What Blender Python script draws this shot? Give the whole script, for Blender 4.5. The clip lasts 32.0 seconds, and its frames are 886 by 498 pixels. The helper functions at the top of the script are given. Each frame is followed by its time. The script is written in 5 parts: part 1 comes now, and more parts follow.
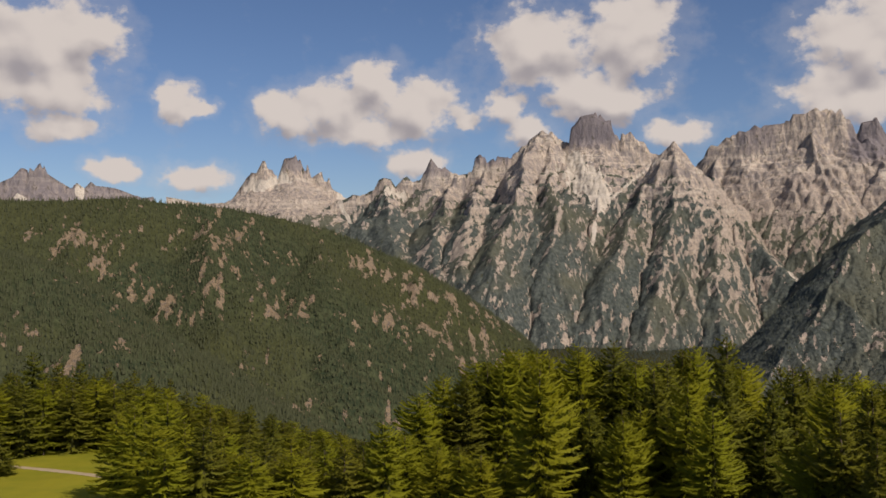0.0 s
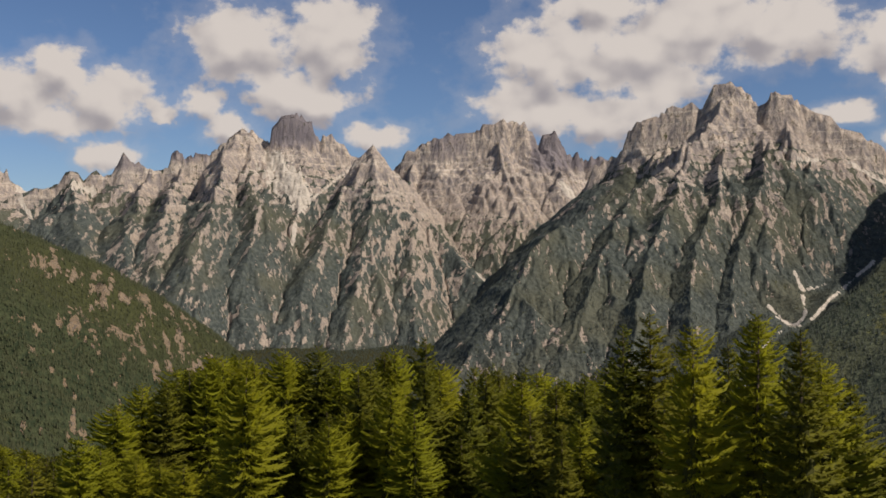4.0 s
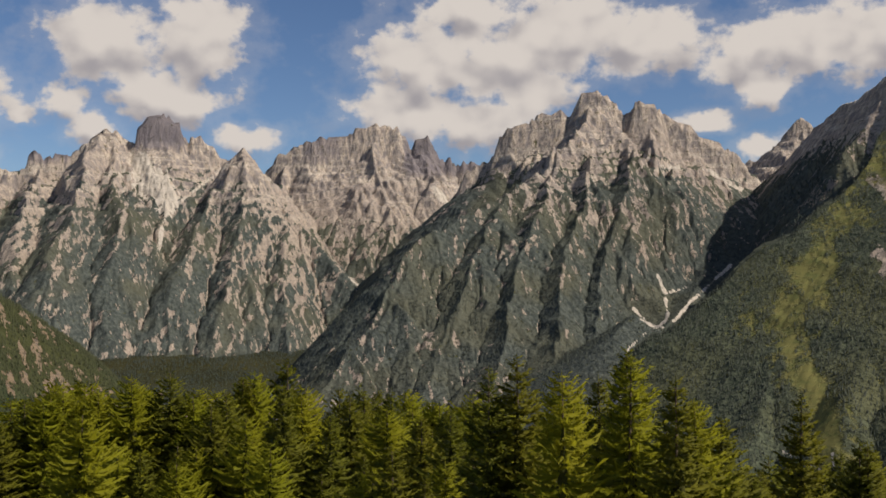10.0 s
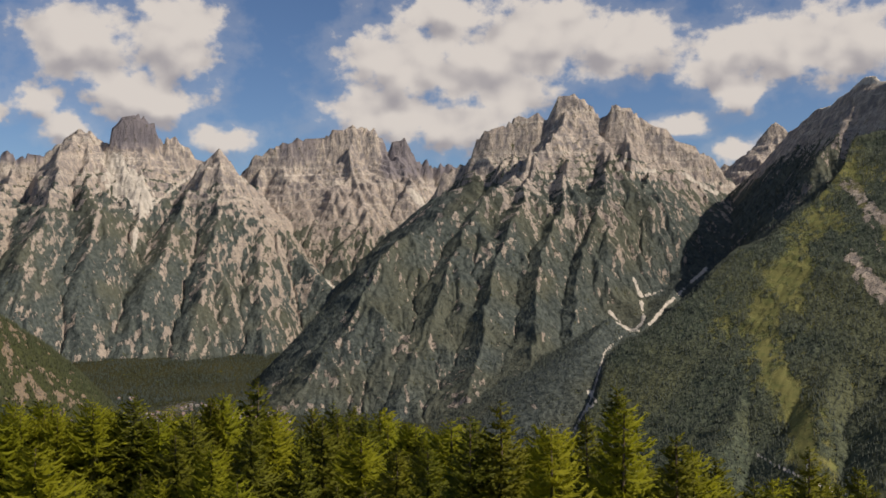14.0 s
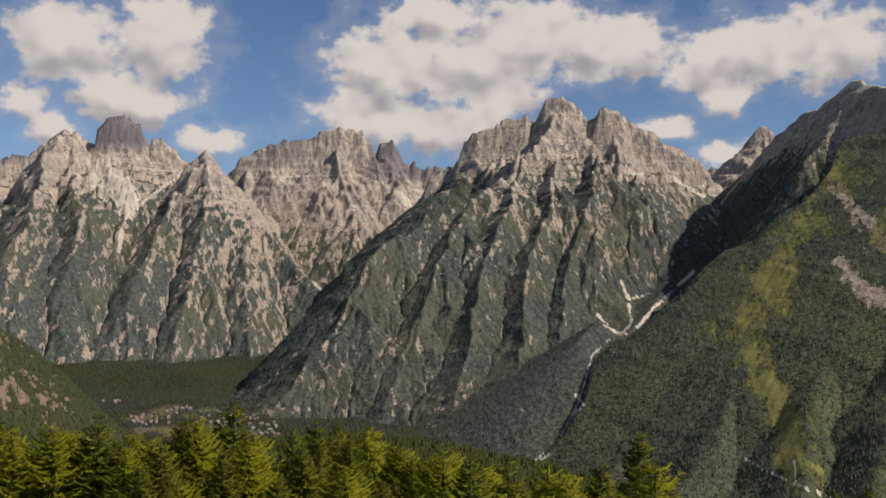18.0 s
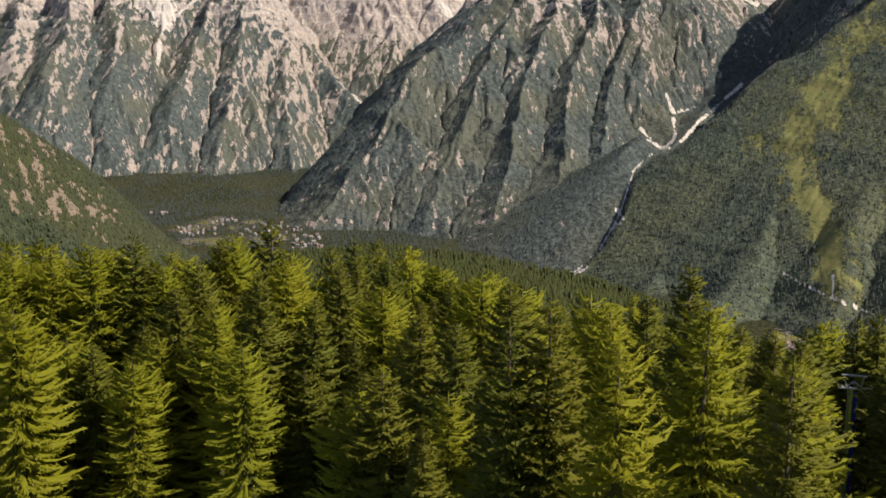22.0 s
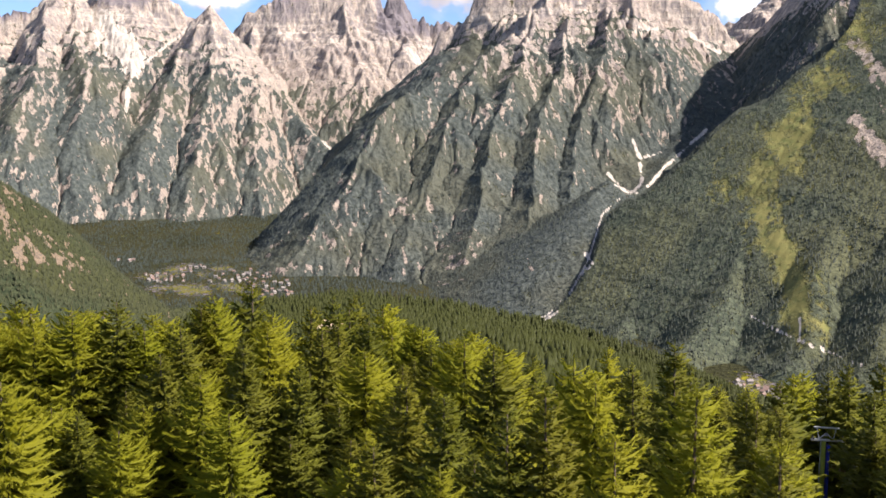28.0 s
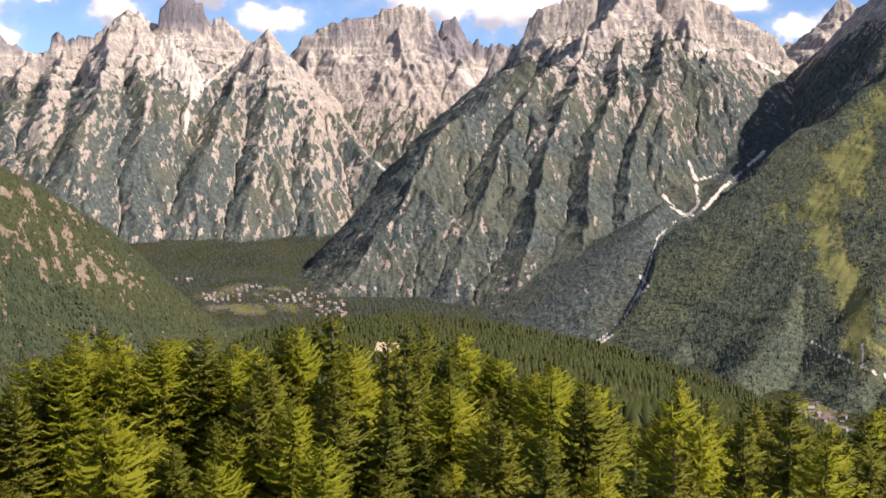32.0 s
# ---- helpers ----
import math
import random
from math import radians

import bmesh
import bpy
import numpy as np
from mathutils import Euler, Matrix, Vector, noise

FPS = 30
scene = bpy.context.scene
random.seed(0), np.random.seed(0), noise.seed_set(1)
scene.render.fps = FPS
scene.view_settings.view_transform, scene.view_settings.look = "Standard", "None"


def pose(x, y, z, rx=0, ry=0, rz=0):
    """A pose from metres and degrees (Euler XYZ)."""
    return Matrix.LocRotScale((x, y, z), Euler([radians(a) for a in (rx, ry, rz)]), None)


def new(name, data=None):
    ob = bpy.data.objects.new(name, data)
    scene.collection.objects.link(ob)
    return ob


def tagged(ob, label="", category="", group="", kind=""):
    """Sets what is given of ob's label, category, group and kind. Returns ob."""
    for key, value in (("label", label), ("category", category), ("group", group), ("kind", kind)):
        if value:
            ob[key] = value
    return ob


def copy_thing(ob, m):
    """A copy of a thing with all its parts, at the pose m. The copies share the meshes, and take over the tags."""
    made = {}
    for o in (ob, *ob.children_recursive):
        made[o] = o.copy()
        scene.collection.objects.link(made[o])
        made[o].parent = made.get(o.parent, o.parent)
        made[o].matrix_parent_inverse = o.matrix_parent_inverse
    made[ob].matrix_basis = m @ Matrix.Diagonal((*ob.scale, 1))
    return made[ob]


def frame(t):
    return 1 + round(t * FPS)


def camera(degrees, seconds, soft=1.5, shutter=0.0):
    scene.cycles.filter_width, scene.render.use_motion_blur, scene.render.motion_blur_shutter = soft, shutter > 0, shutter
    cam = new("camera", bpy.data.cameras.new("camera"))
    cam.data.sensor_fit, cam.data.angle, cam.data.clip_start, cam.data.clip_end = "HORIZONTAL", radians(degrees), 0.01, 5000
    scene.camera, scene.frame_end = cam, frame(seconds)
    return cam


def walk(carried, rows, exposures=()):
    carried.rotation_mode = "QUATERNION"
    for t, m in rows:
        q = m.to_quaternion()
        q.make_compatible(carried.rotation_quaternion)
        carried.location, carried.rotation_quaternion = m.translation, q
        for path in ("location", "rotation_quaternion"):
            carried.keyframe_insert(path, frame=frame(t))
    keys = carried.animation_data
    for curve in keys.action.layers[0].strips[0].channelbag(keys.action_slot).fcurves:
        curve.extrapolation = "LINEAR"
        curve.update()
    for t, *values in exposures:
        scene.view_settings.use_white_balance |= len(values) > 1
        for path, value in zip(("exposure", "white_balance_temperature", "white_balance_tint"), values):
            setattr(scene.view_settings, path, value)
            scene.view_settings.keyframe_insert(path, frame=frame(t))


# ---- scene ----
cam = camera(48.5, 32.0, soft=1.65)

PATH = [
    (0, pose(0.00, 0.00, 0.00, 90.50, 0.40, -0.00)),
    (0.5, pose(0.16, 0.10, 0.07, 90.49, 0.35, -1.69)),
    (1, pose(0.29, 0.18, 0.10, 90.49, 0.34, -3.72)),
    (1.5, pose(0.34, 0.20, 0.05, 90.51, 0.34, -5.84)),
    (2, pose(0.29, 0.15, -0.02, 90.49, 0.51, -8.15)),
    (2.5, pose(0.07, 0.07, 0.08, 90.49, 0.16, -10.29)),
    (3, pose(-0.26, -0.05, 0.31, 90.48, 0.01, -12.66)),
    (3.5, pose(-0.67, -0.19, 0.52, 90.45, 0.02, -15.06)),
    (4, pose(-0.94, -0.38, 0.70, 90.46, -0.09, -17.37)),
    (4.5, pose(-1.06, -0.49, 0.85, 90.45, -0.14, -19.10)),
    (6.5, pose(0.99, 2.95, 1.40, 90.56, 0.16, -23.42)),
    (7, pose(1.32, 3.37, 1.56, 90.58, 0.19, -24.33)),
    (7.5, pose(1.54, 3.73, 1.71, 90.62, 0.18, -24.94)),
    (8, pose(1.69, 3.98, 1.90, 90.64, 0.25, -25.27)),
    (8.5, pose(1.80, 4.15, 2.06, 90.67, 0.20, -25.47)),
    (9, pose(1.87, 4.24, 2.23, 90.68, 0.10, -25.48)),
    (9.5, pose(1.91, 4.32, 2.41, 90.69, 0.07, -25.20)),
    (10, pose(1.98, 4.42, 2.60, 90.69, 0.03, -24.74)),
    (10.5, pose(2.10, 4.59, 2.80, 90.73, -0.02, -24.43)),
    (11, pose(2.22, 4.85, 3.01, 90.78, -0.07, -24.29)),
    (11.5, pose(2.35, 5.23, 3.26, 90.82, -0.06, -24.39)),
    (12, pose(2.54, 5.68, 3.54, 90.83, -0.06, -24.68)),
    (12.5, pose(2.79, 6.22, 3.80, 90.82, -0.06, -25.03)),
    (13, pose(3.11, 6.89, 4.06, 90.82, -0.06, -25.44)),
    (13.5, pose(3.46, 7.71, 4.26, 90.81, -0.11, -25.81)),
    (14, pose(3.84, 8.61, 4.46, 90.81, -0.14, -26.10)),
    (14.5, pose(4.26, 9.53, 4.59, 90.81, -0.15, -26.29)),
    (16.5, pose(6.00, 13.59, 5.20, 90.82, -0.28, -26.74)),
    (17, pose(6.42, 14.55, 5.37, 90.89, -0.31, -26.87)),
    (17.5, pose(6.83, 15.52, 5.56, 90.97, -0.32, -26.93)),
    (18, pose(7.25, 16.45, 5.72, 90.92, -0.28, -26.84)),
    (18.5, pose(7.63, 17.28, 5.79, 90.57, -0.19, -26.54)),
    (19, pose(7.94, 18.00, 5.76, 89.71, -0.11, -26.06)),
    (19.5, pose(8.25, 18.58, 5.75, 88.41, -0.14, -25.53)),
    (20, pose(8.56, 19.02, 5.78, 86.64, -0.16, -25.06)),
    (20.5, pose(8.82, 19.40, 5.89, 84.82, -0.17, -24.82)),
    (21, pose(9.03, 19.68, 5.98, 82.99, -0.23, -24.75)),
    (21.5, pose(9.14, 19.88, 6.03, 81.44, -0.19, -24.65)),
    (22, pose(9.16, 20.00, 6.06, 80.08, -0.27, -24.47)),
    (22.5, pose(9.16, 20.03, 6.13, 79.20, -0.37, -24.38)),
    (23, pose(9.12, 19.97, 6.21, 78.48, -0.49, -24.28)),
    (23.5, pose(9.02, 19.81, 6.34, 78.03, -0.53, -24.01)),
    (24, pose(8.92, 19.61, 6.47, 77.76, -0.63, -23.61)),
    (24.5, pose(8.82, 19.39, 6.60, 77.84, -0.74, -23.26)),
    (25, pose(8.77, 19.20, 6.80, 78.33, -0.83, -23.20)),
    (25.5, pose(8.82, 19.07, 7.21, 79.22, -0.63, -23.52)),
    (27.5, pose(7.94, 19.21, 7.98, 82.32, -0.16, -25.45)),
    (28, pose(7.52, 19.33, 8.15, 82.68, -0.15, -26.28)),
    (28.5, pose(7.10, 19.43, 8.33, 82.94, -0.13, -26.72)),
    (29, pose(6.73, 19.51, 8.51, 83.18, -0.20, -26.49)),
    (29.5, pose(6.44, 19.56, 8.68, 83.39, -0.32, -25.60)),
    (30, pose(6.15, 19.65, 8.85, 83.54, -0.32, -24.42)),
    (30.5, pose(5.81, 19.79, 9.01, 83.68, -0.30, -23.53)),
    (31, pose(5.39, 19.96, 9.18, 83.79, -0.20, -23.04)),
    (31.5, pose(4.90, 20.12, 9.35, 83.84, -0.22, -23.01)),
    (32, pose(4.37, 20.29, 9.51, 83.89, -0.15, -23.22)),
]
EXPOSURES = [(0, -0.06, 6250, 17), (4, -0.04, 6200, 15), (9, 0.0, 6200, 13.5), (19, 0.03, 6150, 14), (20, 0.03, 6150, 14), (21, 0.26, 6050, 15), (22, 0.6, 5950, 15), (23, 0.94, 5950, 16), (24, 1.2, 5950, 18), (25, 1.42, 5950, 18), (28.0, 1.12, 5900, 19), (32.0, 0.96, 5900, 20)]
walk(cam, PATH, EXPOSURES)

# ---- light: a summer sun from the right and slightly behind, blue sky with cumulus ----
SUN_AZ, SUN_EL = 137.0, 43.0        # degrees clockwise from +y, degrees above the horizon
sun_way = Vector((math.sin(radians(SUN_AZ)) * math.cos(radians(SUN_EL)),
                  math.cos(radians(SUN_AZ)) * math.cos(radians(SUN_EL)), math.sin(radians(SUN_EL))))
sun_data = bpy.data.lights.new("sun", "SUN")
sun_data.energy, sun_data.angle, sun_data.color = 4.7, radians(0.6), (1.0, 0.89, 0.73)
sun = new("sun", sun_data)
sun.rotation_euler = (-sun_way).to_track_quat("-Z", "Y").to_euler()

# clouds: azimuth, elevation, half width, half height in degrees
CLOUDS_A = [(-22.3, 11.2, 3.5, 3.1), (-20.0, 12.2, 2.3, 1.8), (-21.7, 9.1, 3.0, 1.5), (-20.9, 7.2, 2.0, 0.8),
            (-15.1, 8.8, 1.1, 1.1), (-14.1, 8.5, 1.2, 0.5), (-18.5, 5.0, 1.5, 0.7), (-14.1, 4.6, 2.0, 0.8),
            (-8.9, 8.3, 2.0, 1.2), (-6.5, 8.7, 2.5, 1.6), (-3.9, 10.0, 1.6, 1.4), (-1.6, 8.6, 2.8, 1.8),
            (-4.2, 7.3, 3.3, 0.9), (-1.4, 5.6, 1.6, 0.9), (1.4, 7.9, 0.8, 0.6), (3.5, 8.8, 1.4, 0.9),
            (5.2, 7.3, 1.4, 1.2), (5.5, 12.0, 3.1, 2.3)]
CLOUDS_B = [(10.9, 12.4, 2.8, 2.5), (8.1, 9.5, 2.1, 1.5), (9.9, 8.8, 2.5, 1.2), (13.5, 6.9, 2.0, 0.9),
            (23.4, 11.5, 3.5, 2.5), (28.7, 11.1, 4.3, 2.8), (22.7, 8.4, 3.5, 1.6), (27.3, 8.1, 4.3, 1.5),
            (31.9, 13.0, 3.9, 2.6), (36.5, 12.5, 3.9, 1.8), (42.0, 11.0, 2.3, 1.8), (45.0, 11.8, 3.6, 2.1),
            (48.2, 11.9, 3.6, 2.1), (42.8, 9.4, 1.5, 1.0), (39.7, 7.7, 1.6, 0.7), (42.8, 6.3, 1.4, 0.7),
            (26.0, 14.3, 2.6, 1.3)]


class Nodes:
    """Short hand for building node trees."""

    def __init__(self, tree):
        self.tree = tree

    def add(self, kind, **given):
        node = self.tree.nodes.new(kind)
        for key, value in given.items():
            setattr(node, key, value)
        return node

    def put(self, socket, value):
        if isinstance(value, bpy.types.NodeSocket):
            self.tree.links.new(value, socket)
        elif value is not None:
            socket.default_value = value

    def math(self, op, a, b=None, c=None, clamp=False):
        node = self.add("ShaderNodeMath", operation=op, use_clamp=clamp)
        for k, v in enumerate((a, b, c)):
            self.put(node.inputs[k], v)
        return node.outputs[0]

    def vec(self, op, a, b=None, out=0):
        node = self.add("ShaderNodeVectorMath", operation=op)
        self.put(node.inputs[0], a)
        self.put(node.inputs[1], b)
        return node.outputs[out]

    def noise(self, vector, scale, detail=4.0, rough=0.55, out="Fac"):
        node = self.add("ShaderNodeTexNoise")
        self.put(node.inputs["Vector"], vector)
        self.put(node.inputs["Scale"], scale)
        self.put(node.inputs["Detail"], detail)
        self.put(node.inputs["Roughness"], rough)
        return node.outputs[out]

    def step(self, value, lo, hi, a=0.0, b=1.0):
        node = self.add("ShaderNodeMapRange", interpolation_type="SMOOTHSTEP")
        for k, v in zip(("Value", "From Min", "From Max", "To Min", "To Max"), (value, lo, hi, a, b)):
            self.put(node.inputs[k], v)
        return node.outputs[0]

    def mix(self, fac, a, b, blend="MIX"):
        node = self.add("ShaderNodeMix", data_type="RGBA", blend_type=blend)
        self.put(node.inputs[0], fac)
        for k, v in ((6, a), (7, b)):
            self.put(node.inputs[k], (*v, 1) if isinstance(v, tuple) and len(v) == 3 else v)
        return node.outputs[2]


def cloud_density():
    """A node group: how thick the cloud is at a point (azimuth, elevation in degrees)."""
    g = bpy.data.node_groups.new("cloud_density", "ShaderNodeTree")
    g.interface.new_socket("Place", in_out="INPUT", socket_type="NodeSocketVector")
    g.interface.new_socket("Density", in_out="OUTPUT", socket_type="NodeSocketFloat")
    g.interface.new_socket("Bulk", in_out="OUTPUT", socket_type="NodeSocketFloat")
    n = Nodes(g)
    place = n.add("NodeGroupInput").outputs[0]
    swirl = n.noise(place, 0.55, 3, 0.55, "Color")
    bent = n.vec("ADD", place, n.vec("MULTIPLY", n.vec("SUBTRACT", swirl, (0.5, 0.5, 0.5)), (2.2, 1.6, 0)))
    field = None
    for az, el, rx, ry in CLOUDS_A + CLOUDS_B:
        off = n.vec("MULTIPLY", n.vec("SUBTRACT", bent, (az, el, 0)), (0.87 / rx, 0.87 / ry, 0))
        d = n.vec("LENGTH", off, out=1)
        field = d if field is None else n.math("SMOOTH_MIN", field, d, 0.35)
    lump = n.noise(n.vec("MULTIPLY", place, (1, 1.25, 1)), 0.55, 7, 0.56)
    # fair-weather clouds go on over the rest of the sky
    wide = n.noise(n.vec("MULTIPLY", place, (1, 1.6, 1)), 0.07, 3, 0.5)
    high = n.step(n.vec("DOT_PRODUCT", place, (0, 1, 0), 1), 14, 22)
    rest = n.math("MULTIPLY", n.step(wide, 0.5, 0.62), high)
    body = n.math("MAXIMUM", n.math("SUBTRACT", 1.02, field), n.math("SUBTRACT", n.math("MULTIPLY", rest, 1.2), 0.6))
    body = n.math("MAXIMUM", body, -1.2)
    dens = n.math("ADD", body, n.math("MULTIPLY", n.math("SUBTRACT", lump, 0.5), 1.7))
    calm = n.noise(n.vec("MULTIPLY", place, (1, 1.25, 1)), 0.5, 1.2, 0.5)
    bulk = n.math("ADD", body, n.math("MULTIPLY", n.math("SUBTRACT", calm, 0.5), 1.9))
    out = n.add("NodeGroupOutput")
    n.put(out.inputs[0], dens)
    n.put(out.inputs[1], bulk)
    return g


def build_world():
    world = bpy.data.worlds.new("summer_sky")
    scene.world = world
    world.use_nodes = True
    tree = world.node_tree
    tree.nodes.clear()
    n = Nodes(tree)
    sky = n.add("ShaderNodeTexSky", sky_type="NISHITA", sun_disc=False)
    sky.sun_elevation, sky.sun_rotation = radians(SUN_EL), radians(SUN_AZ)
    sky.altitude, sky.air_density, sky.dust_density, sky.ozone_density = 1600, 1.0, 0.6, 1.6
    way = n.vec("NORMALIZE", n.add("ShaderNodeTexCoord").outputs["Generated"])
    sep = n.add("ShaderNodeSeparateXYZ")
    n.put(sep.inputs[0], way)
    az = n.math("DEGREES", n.math("ARCTAN2", sep.outputs[0], sep.outputs[1]))
    el = n.math("DEGREES", n.math("ARCSINE", sep.outputs[2]))
    com = n.add("ShaderNodeCombineXYZ")
    n.put(com.inputs[0], az)
    n.put(com.inputs[1], el)
    group = cloud_density()
    here = n.add("ShaderNodeGroup", node_tree=group)
    n.put(here.inputs[0], com.outputs[0])
    lit = n.add("ShaderNodeGroup", node_tree=group)
    n.put(lit.inputs[0], n.vec("ADD", com.outputs[0], (0.35, 1.1, 0)))
    mask = n.step(here.outputs[0], -0.04, 0.42)
    wisp = n.step(here.outputs[0], -0.45, 0.1, 0.0, 0.16)
    mask = n.math("MAXIMUM", mask, wisp)
    rise = n.math("SUBTRACT", here.outputs[1], lit.outputs[1])
    grit = n.math("MULTIPLY", n.math("SUBTRACT", here.outputs[0], here.outputs[1]), 0.14)
    shade = n.math("SUBTRACT", n.math("ADD", 0.74, n.math("MULTIPLY", rise, 0.6)), n.math("MULTIPLY", n.step(lit.outputs[1], 0.2, 1.6), 0.3))
    cloud = n.mix(n.step(n.math("ADD", shade, grit), 0.0, 1.0), (3.55, 3.28, 3.2), (6.7, 6.05, 5.2))
    blue = n.mix(1.0, sky.outputs[0], (0.58, 0.64, 0.71), "MULTIPLY")
    colour = n.mix(mask, blue, cloud)
    back = n.add("ShaderNodeBackground")
    n.put(back.inputs["Color"], colour)
    back.inputs["Strength"].default_value = 0.1
    n.put(n.add("ShaderNodeOutputWorld").inputs[0], back.outputs[0])


build_world()

# ---- materials ----
def material(name):
    m = bpy.data.materials.new(name)
    m.use_nodes = True
    m.node_tree.nodes.clear()
    n = Nodes(m.node_tree)
    shader = n.add("ShaderNodeBsdfPrincipled")
    n.put(n.add("ShaderNodeOutputMaterial").inputs[0], shader.outputs[0])
    shader.inputs["Roughness"].default_value = 0.9
    shader.inputs["Specular IOR Level"].default_value = 0.15
    return m, n, shader


def bump(n, shader, height, strength, distance):
    node = n.add("ShaderNodeBump")
    n.put(node.inputs["Height"], height)
    node.inputs["Strength"].default_value, node.inputs["Distance"].default_value = strength, distance
    n.put(shader.inputs["Normal"], node.outputs[0])


def terrain_material(name, rock_a, rock_b, wood_a, wood_b, grass, grain, strata_tone=(0.61, 0.53, 0.42), low_tone=(0.36, 0.295, 0.225)):
    """Rock, scree, grass and far forest, shared out by the cover attribute (red forest, green scree, blue grass)."""
    m, n, shader = material(name)
    place = n.add("ShaderNodeNewGeometry").outputs["Position"]
    attribute = n.add("ShaderNodeAttribute", attribute_name="cover")
    cover = attribute.outputs["Color"]
    sep = n.add("ShaderNodeSeparateColor")
    n.put(sep.inputs[0], cover)
    tall = n.vec("MULTIPLY", place, (1, 1, 0.22))
    streak = n.noise(tall, 0.05, 6, 0.66)
    fine = n.noise(place, 0.16, 4, 0.65)
    broad = n.noise(place, 0.004, 3, 0.5)
    strata = n.noise(n.vec("MULTIPLY", place, (0.06, 0.06, 1)), 0.045, 4, 0.6)
    rock = n.mix(n.step(streak, 0.36, 0.66), rock_a, rock_b)
    rock = n.mix(n.step(strata, 0.5, 0.62, 0.0, 0.62), rock, strata_tone)
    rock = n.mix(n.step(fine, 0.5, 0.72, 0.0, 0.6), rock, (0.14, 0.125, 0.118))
    rock = n.mix(n.step(broad, 0.45, 0.7, 0.0, 0.5), rock, (0.36, 0.3, 0.245))
    height = n.add("ShaderNodeSeparateXYZ")
    n.put(height.inputs[0], place)
    rock = n.mix(n.step(n.math("ADD", height.outputs[2], n.math("MULTIPLY", broad, 160.0)), 120, 420, 0.65, 0.0), rock, low_tone)
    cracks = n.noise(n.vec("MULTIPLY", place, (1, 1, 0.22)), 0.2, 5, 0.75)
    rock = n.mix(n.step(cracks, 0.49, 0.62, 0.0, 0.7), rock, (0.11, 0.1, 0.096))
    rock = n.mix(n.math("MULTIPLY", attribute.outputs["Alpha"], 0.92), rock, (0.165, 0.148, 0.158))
    scree = n.mix(n.step(fine, 0.3, 0.8), (0.58, 0.52, 0.43), (0.42, 0.37, 0.3))
    crowns = n.noise(n.vec("MULTIPLY", place, (1, 1, 0.45)), grain, 3, 0.6)
    wood = n.mix(n.step(crowns, 0.35, 0.68), wood_a, wood_b)
    wood = n.mix(n.step(broad, 0.42, 0.62, 0.0, 0.55), wood, (wood_b[0] * 1.1, wood_b[1] * 0.95, wood_b[2] * 0.7))
    lawn = n.mix(n.step(n.noise(place, 0.05, 5, 0.7), 0.4, 0.68), grass, (grass[0] * 0.7, grass[1] * 0.82, grass[2] * 0.8))
    split = n.noise(n.vec("MULTIPLY", place, (1, 1, 0.3)), 0.07, 5, 0.72)
    edge = n.math("MULTIPLY", n.math("SUBTRACT", n.math("ADD", n.math("MULTIPLY", streak, 0.5), n.math("ADD", split, n.math("MULTIPLY", fine, 0.4))), 0.95), 2.6)
    half = n.math("MULTIPLY", n.math("MULTIPLY", sep.outputs[0], n.math("SUBTRACT", 1.06, sep.outputs[0])), 3.6)
    f = n.step(n.math("ADD", sep.outputs[0], n.math("MULTIPLY", edge, half)), 0.42, 0.58)
    s = n.step(n.math("ADD", sep.outputs[1], n.math("MULTIPLY", edge, 0.25)), 0.42, 0.6)
    gfac = n.step(n.math("ADD", sep.outputs[2], n.math("MULTIPLY", edge, n.math("SUBTRACT", 1.12, sep.outputs[2]))), 0.3, 0.8)
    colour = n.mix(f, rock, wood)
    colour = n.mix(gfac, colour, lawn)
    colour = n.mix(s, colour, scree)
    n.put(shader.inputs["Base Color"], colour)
    shader.inputs["Roughness"].default_value = 0.95
    shader.inputs["Specular IOR Level"].default_value = 0.05
    rough_rock = n.math("ADD", n.math("MULTIPLY", streak, 26.0), n.math("ADD", n.math("MULTIPLY", fine, 5.0), n.math("MULTIPLY", cracks, -9.0)))
    rough_wood = n.math("MULTIPLY", crowns, 9.0)
    blend = n.add("ShaderNodeMix", data_type="FLOAT")
    n.put(blend.inputs[0], f)
    n.put(blend.inputs[2], rough_rock)
    n.put(blend.inputs[3], rough_wood)
    plain = n.math("MULTIPLY", blend.outputs[0], n.math("SUBTRACT", 1.0, n.math("MULTIPLY", gfac, 0.92)))
    bump(n, shader, plain, 0.8, 1.0)
    return m


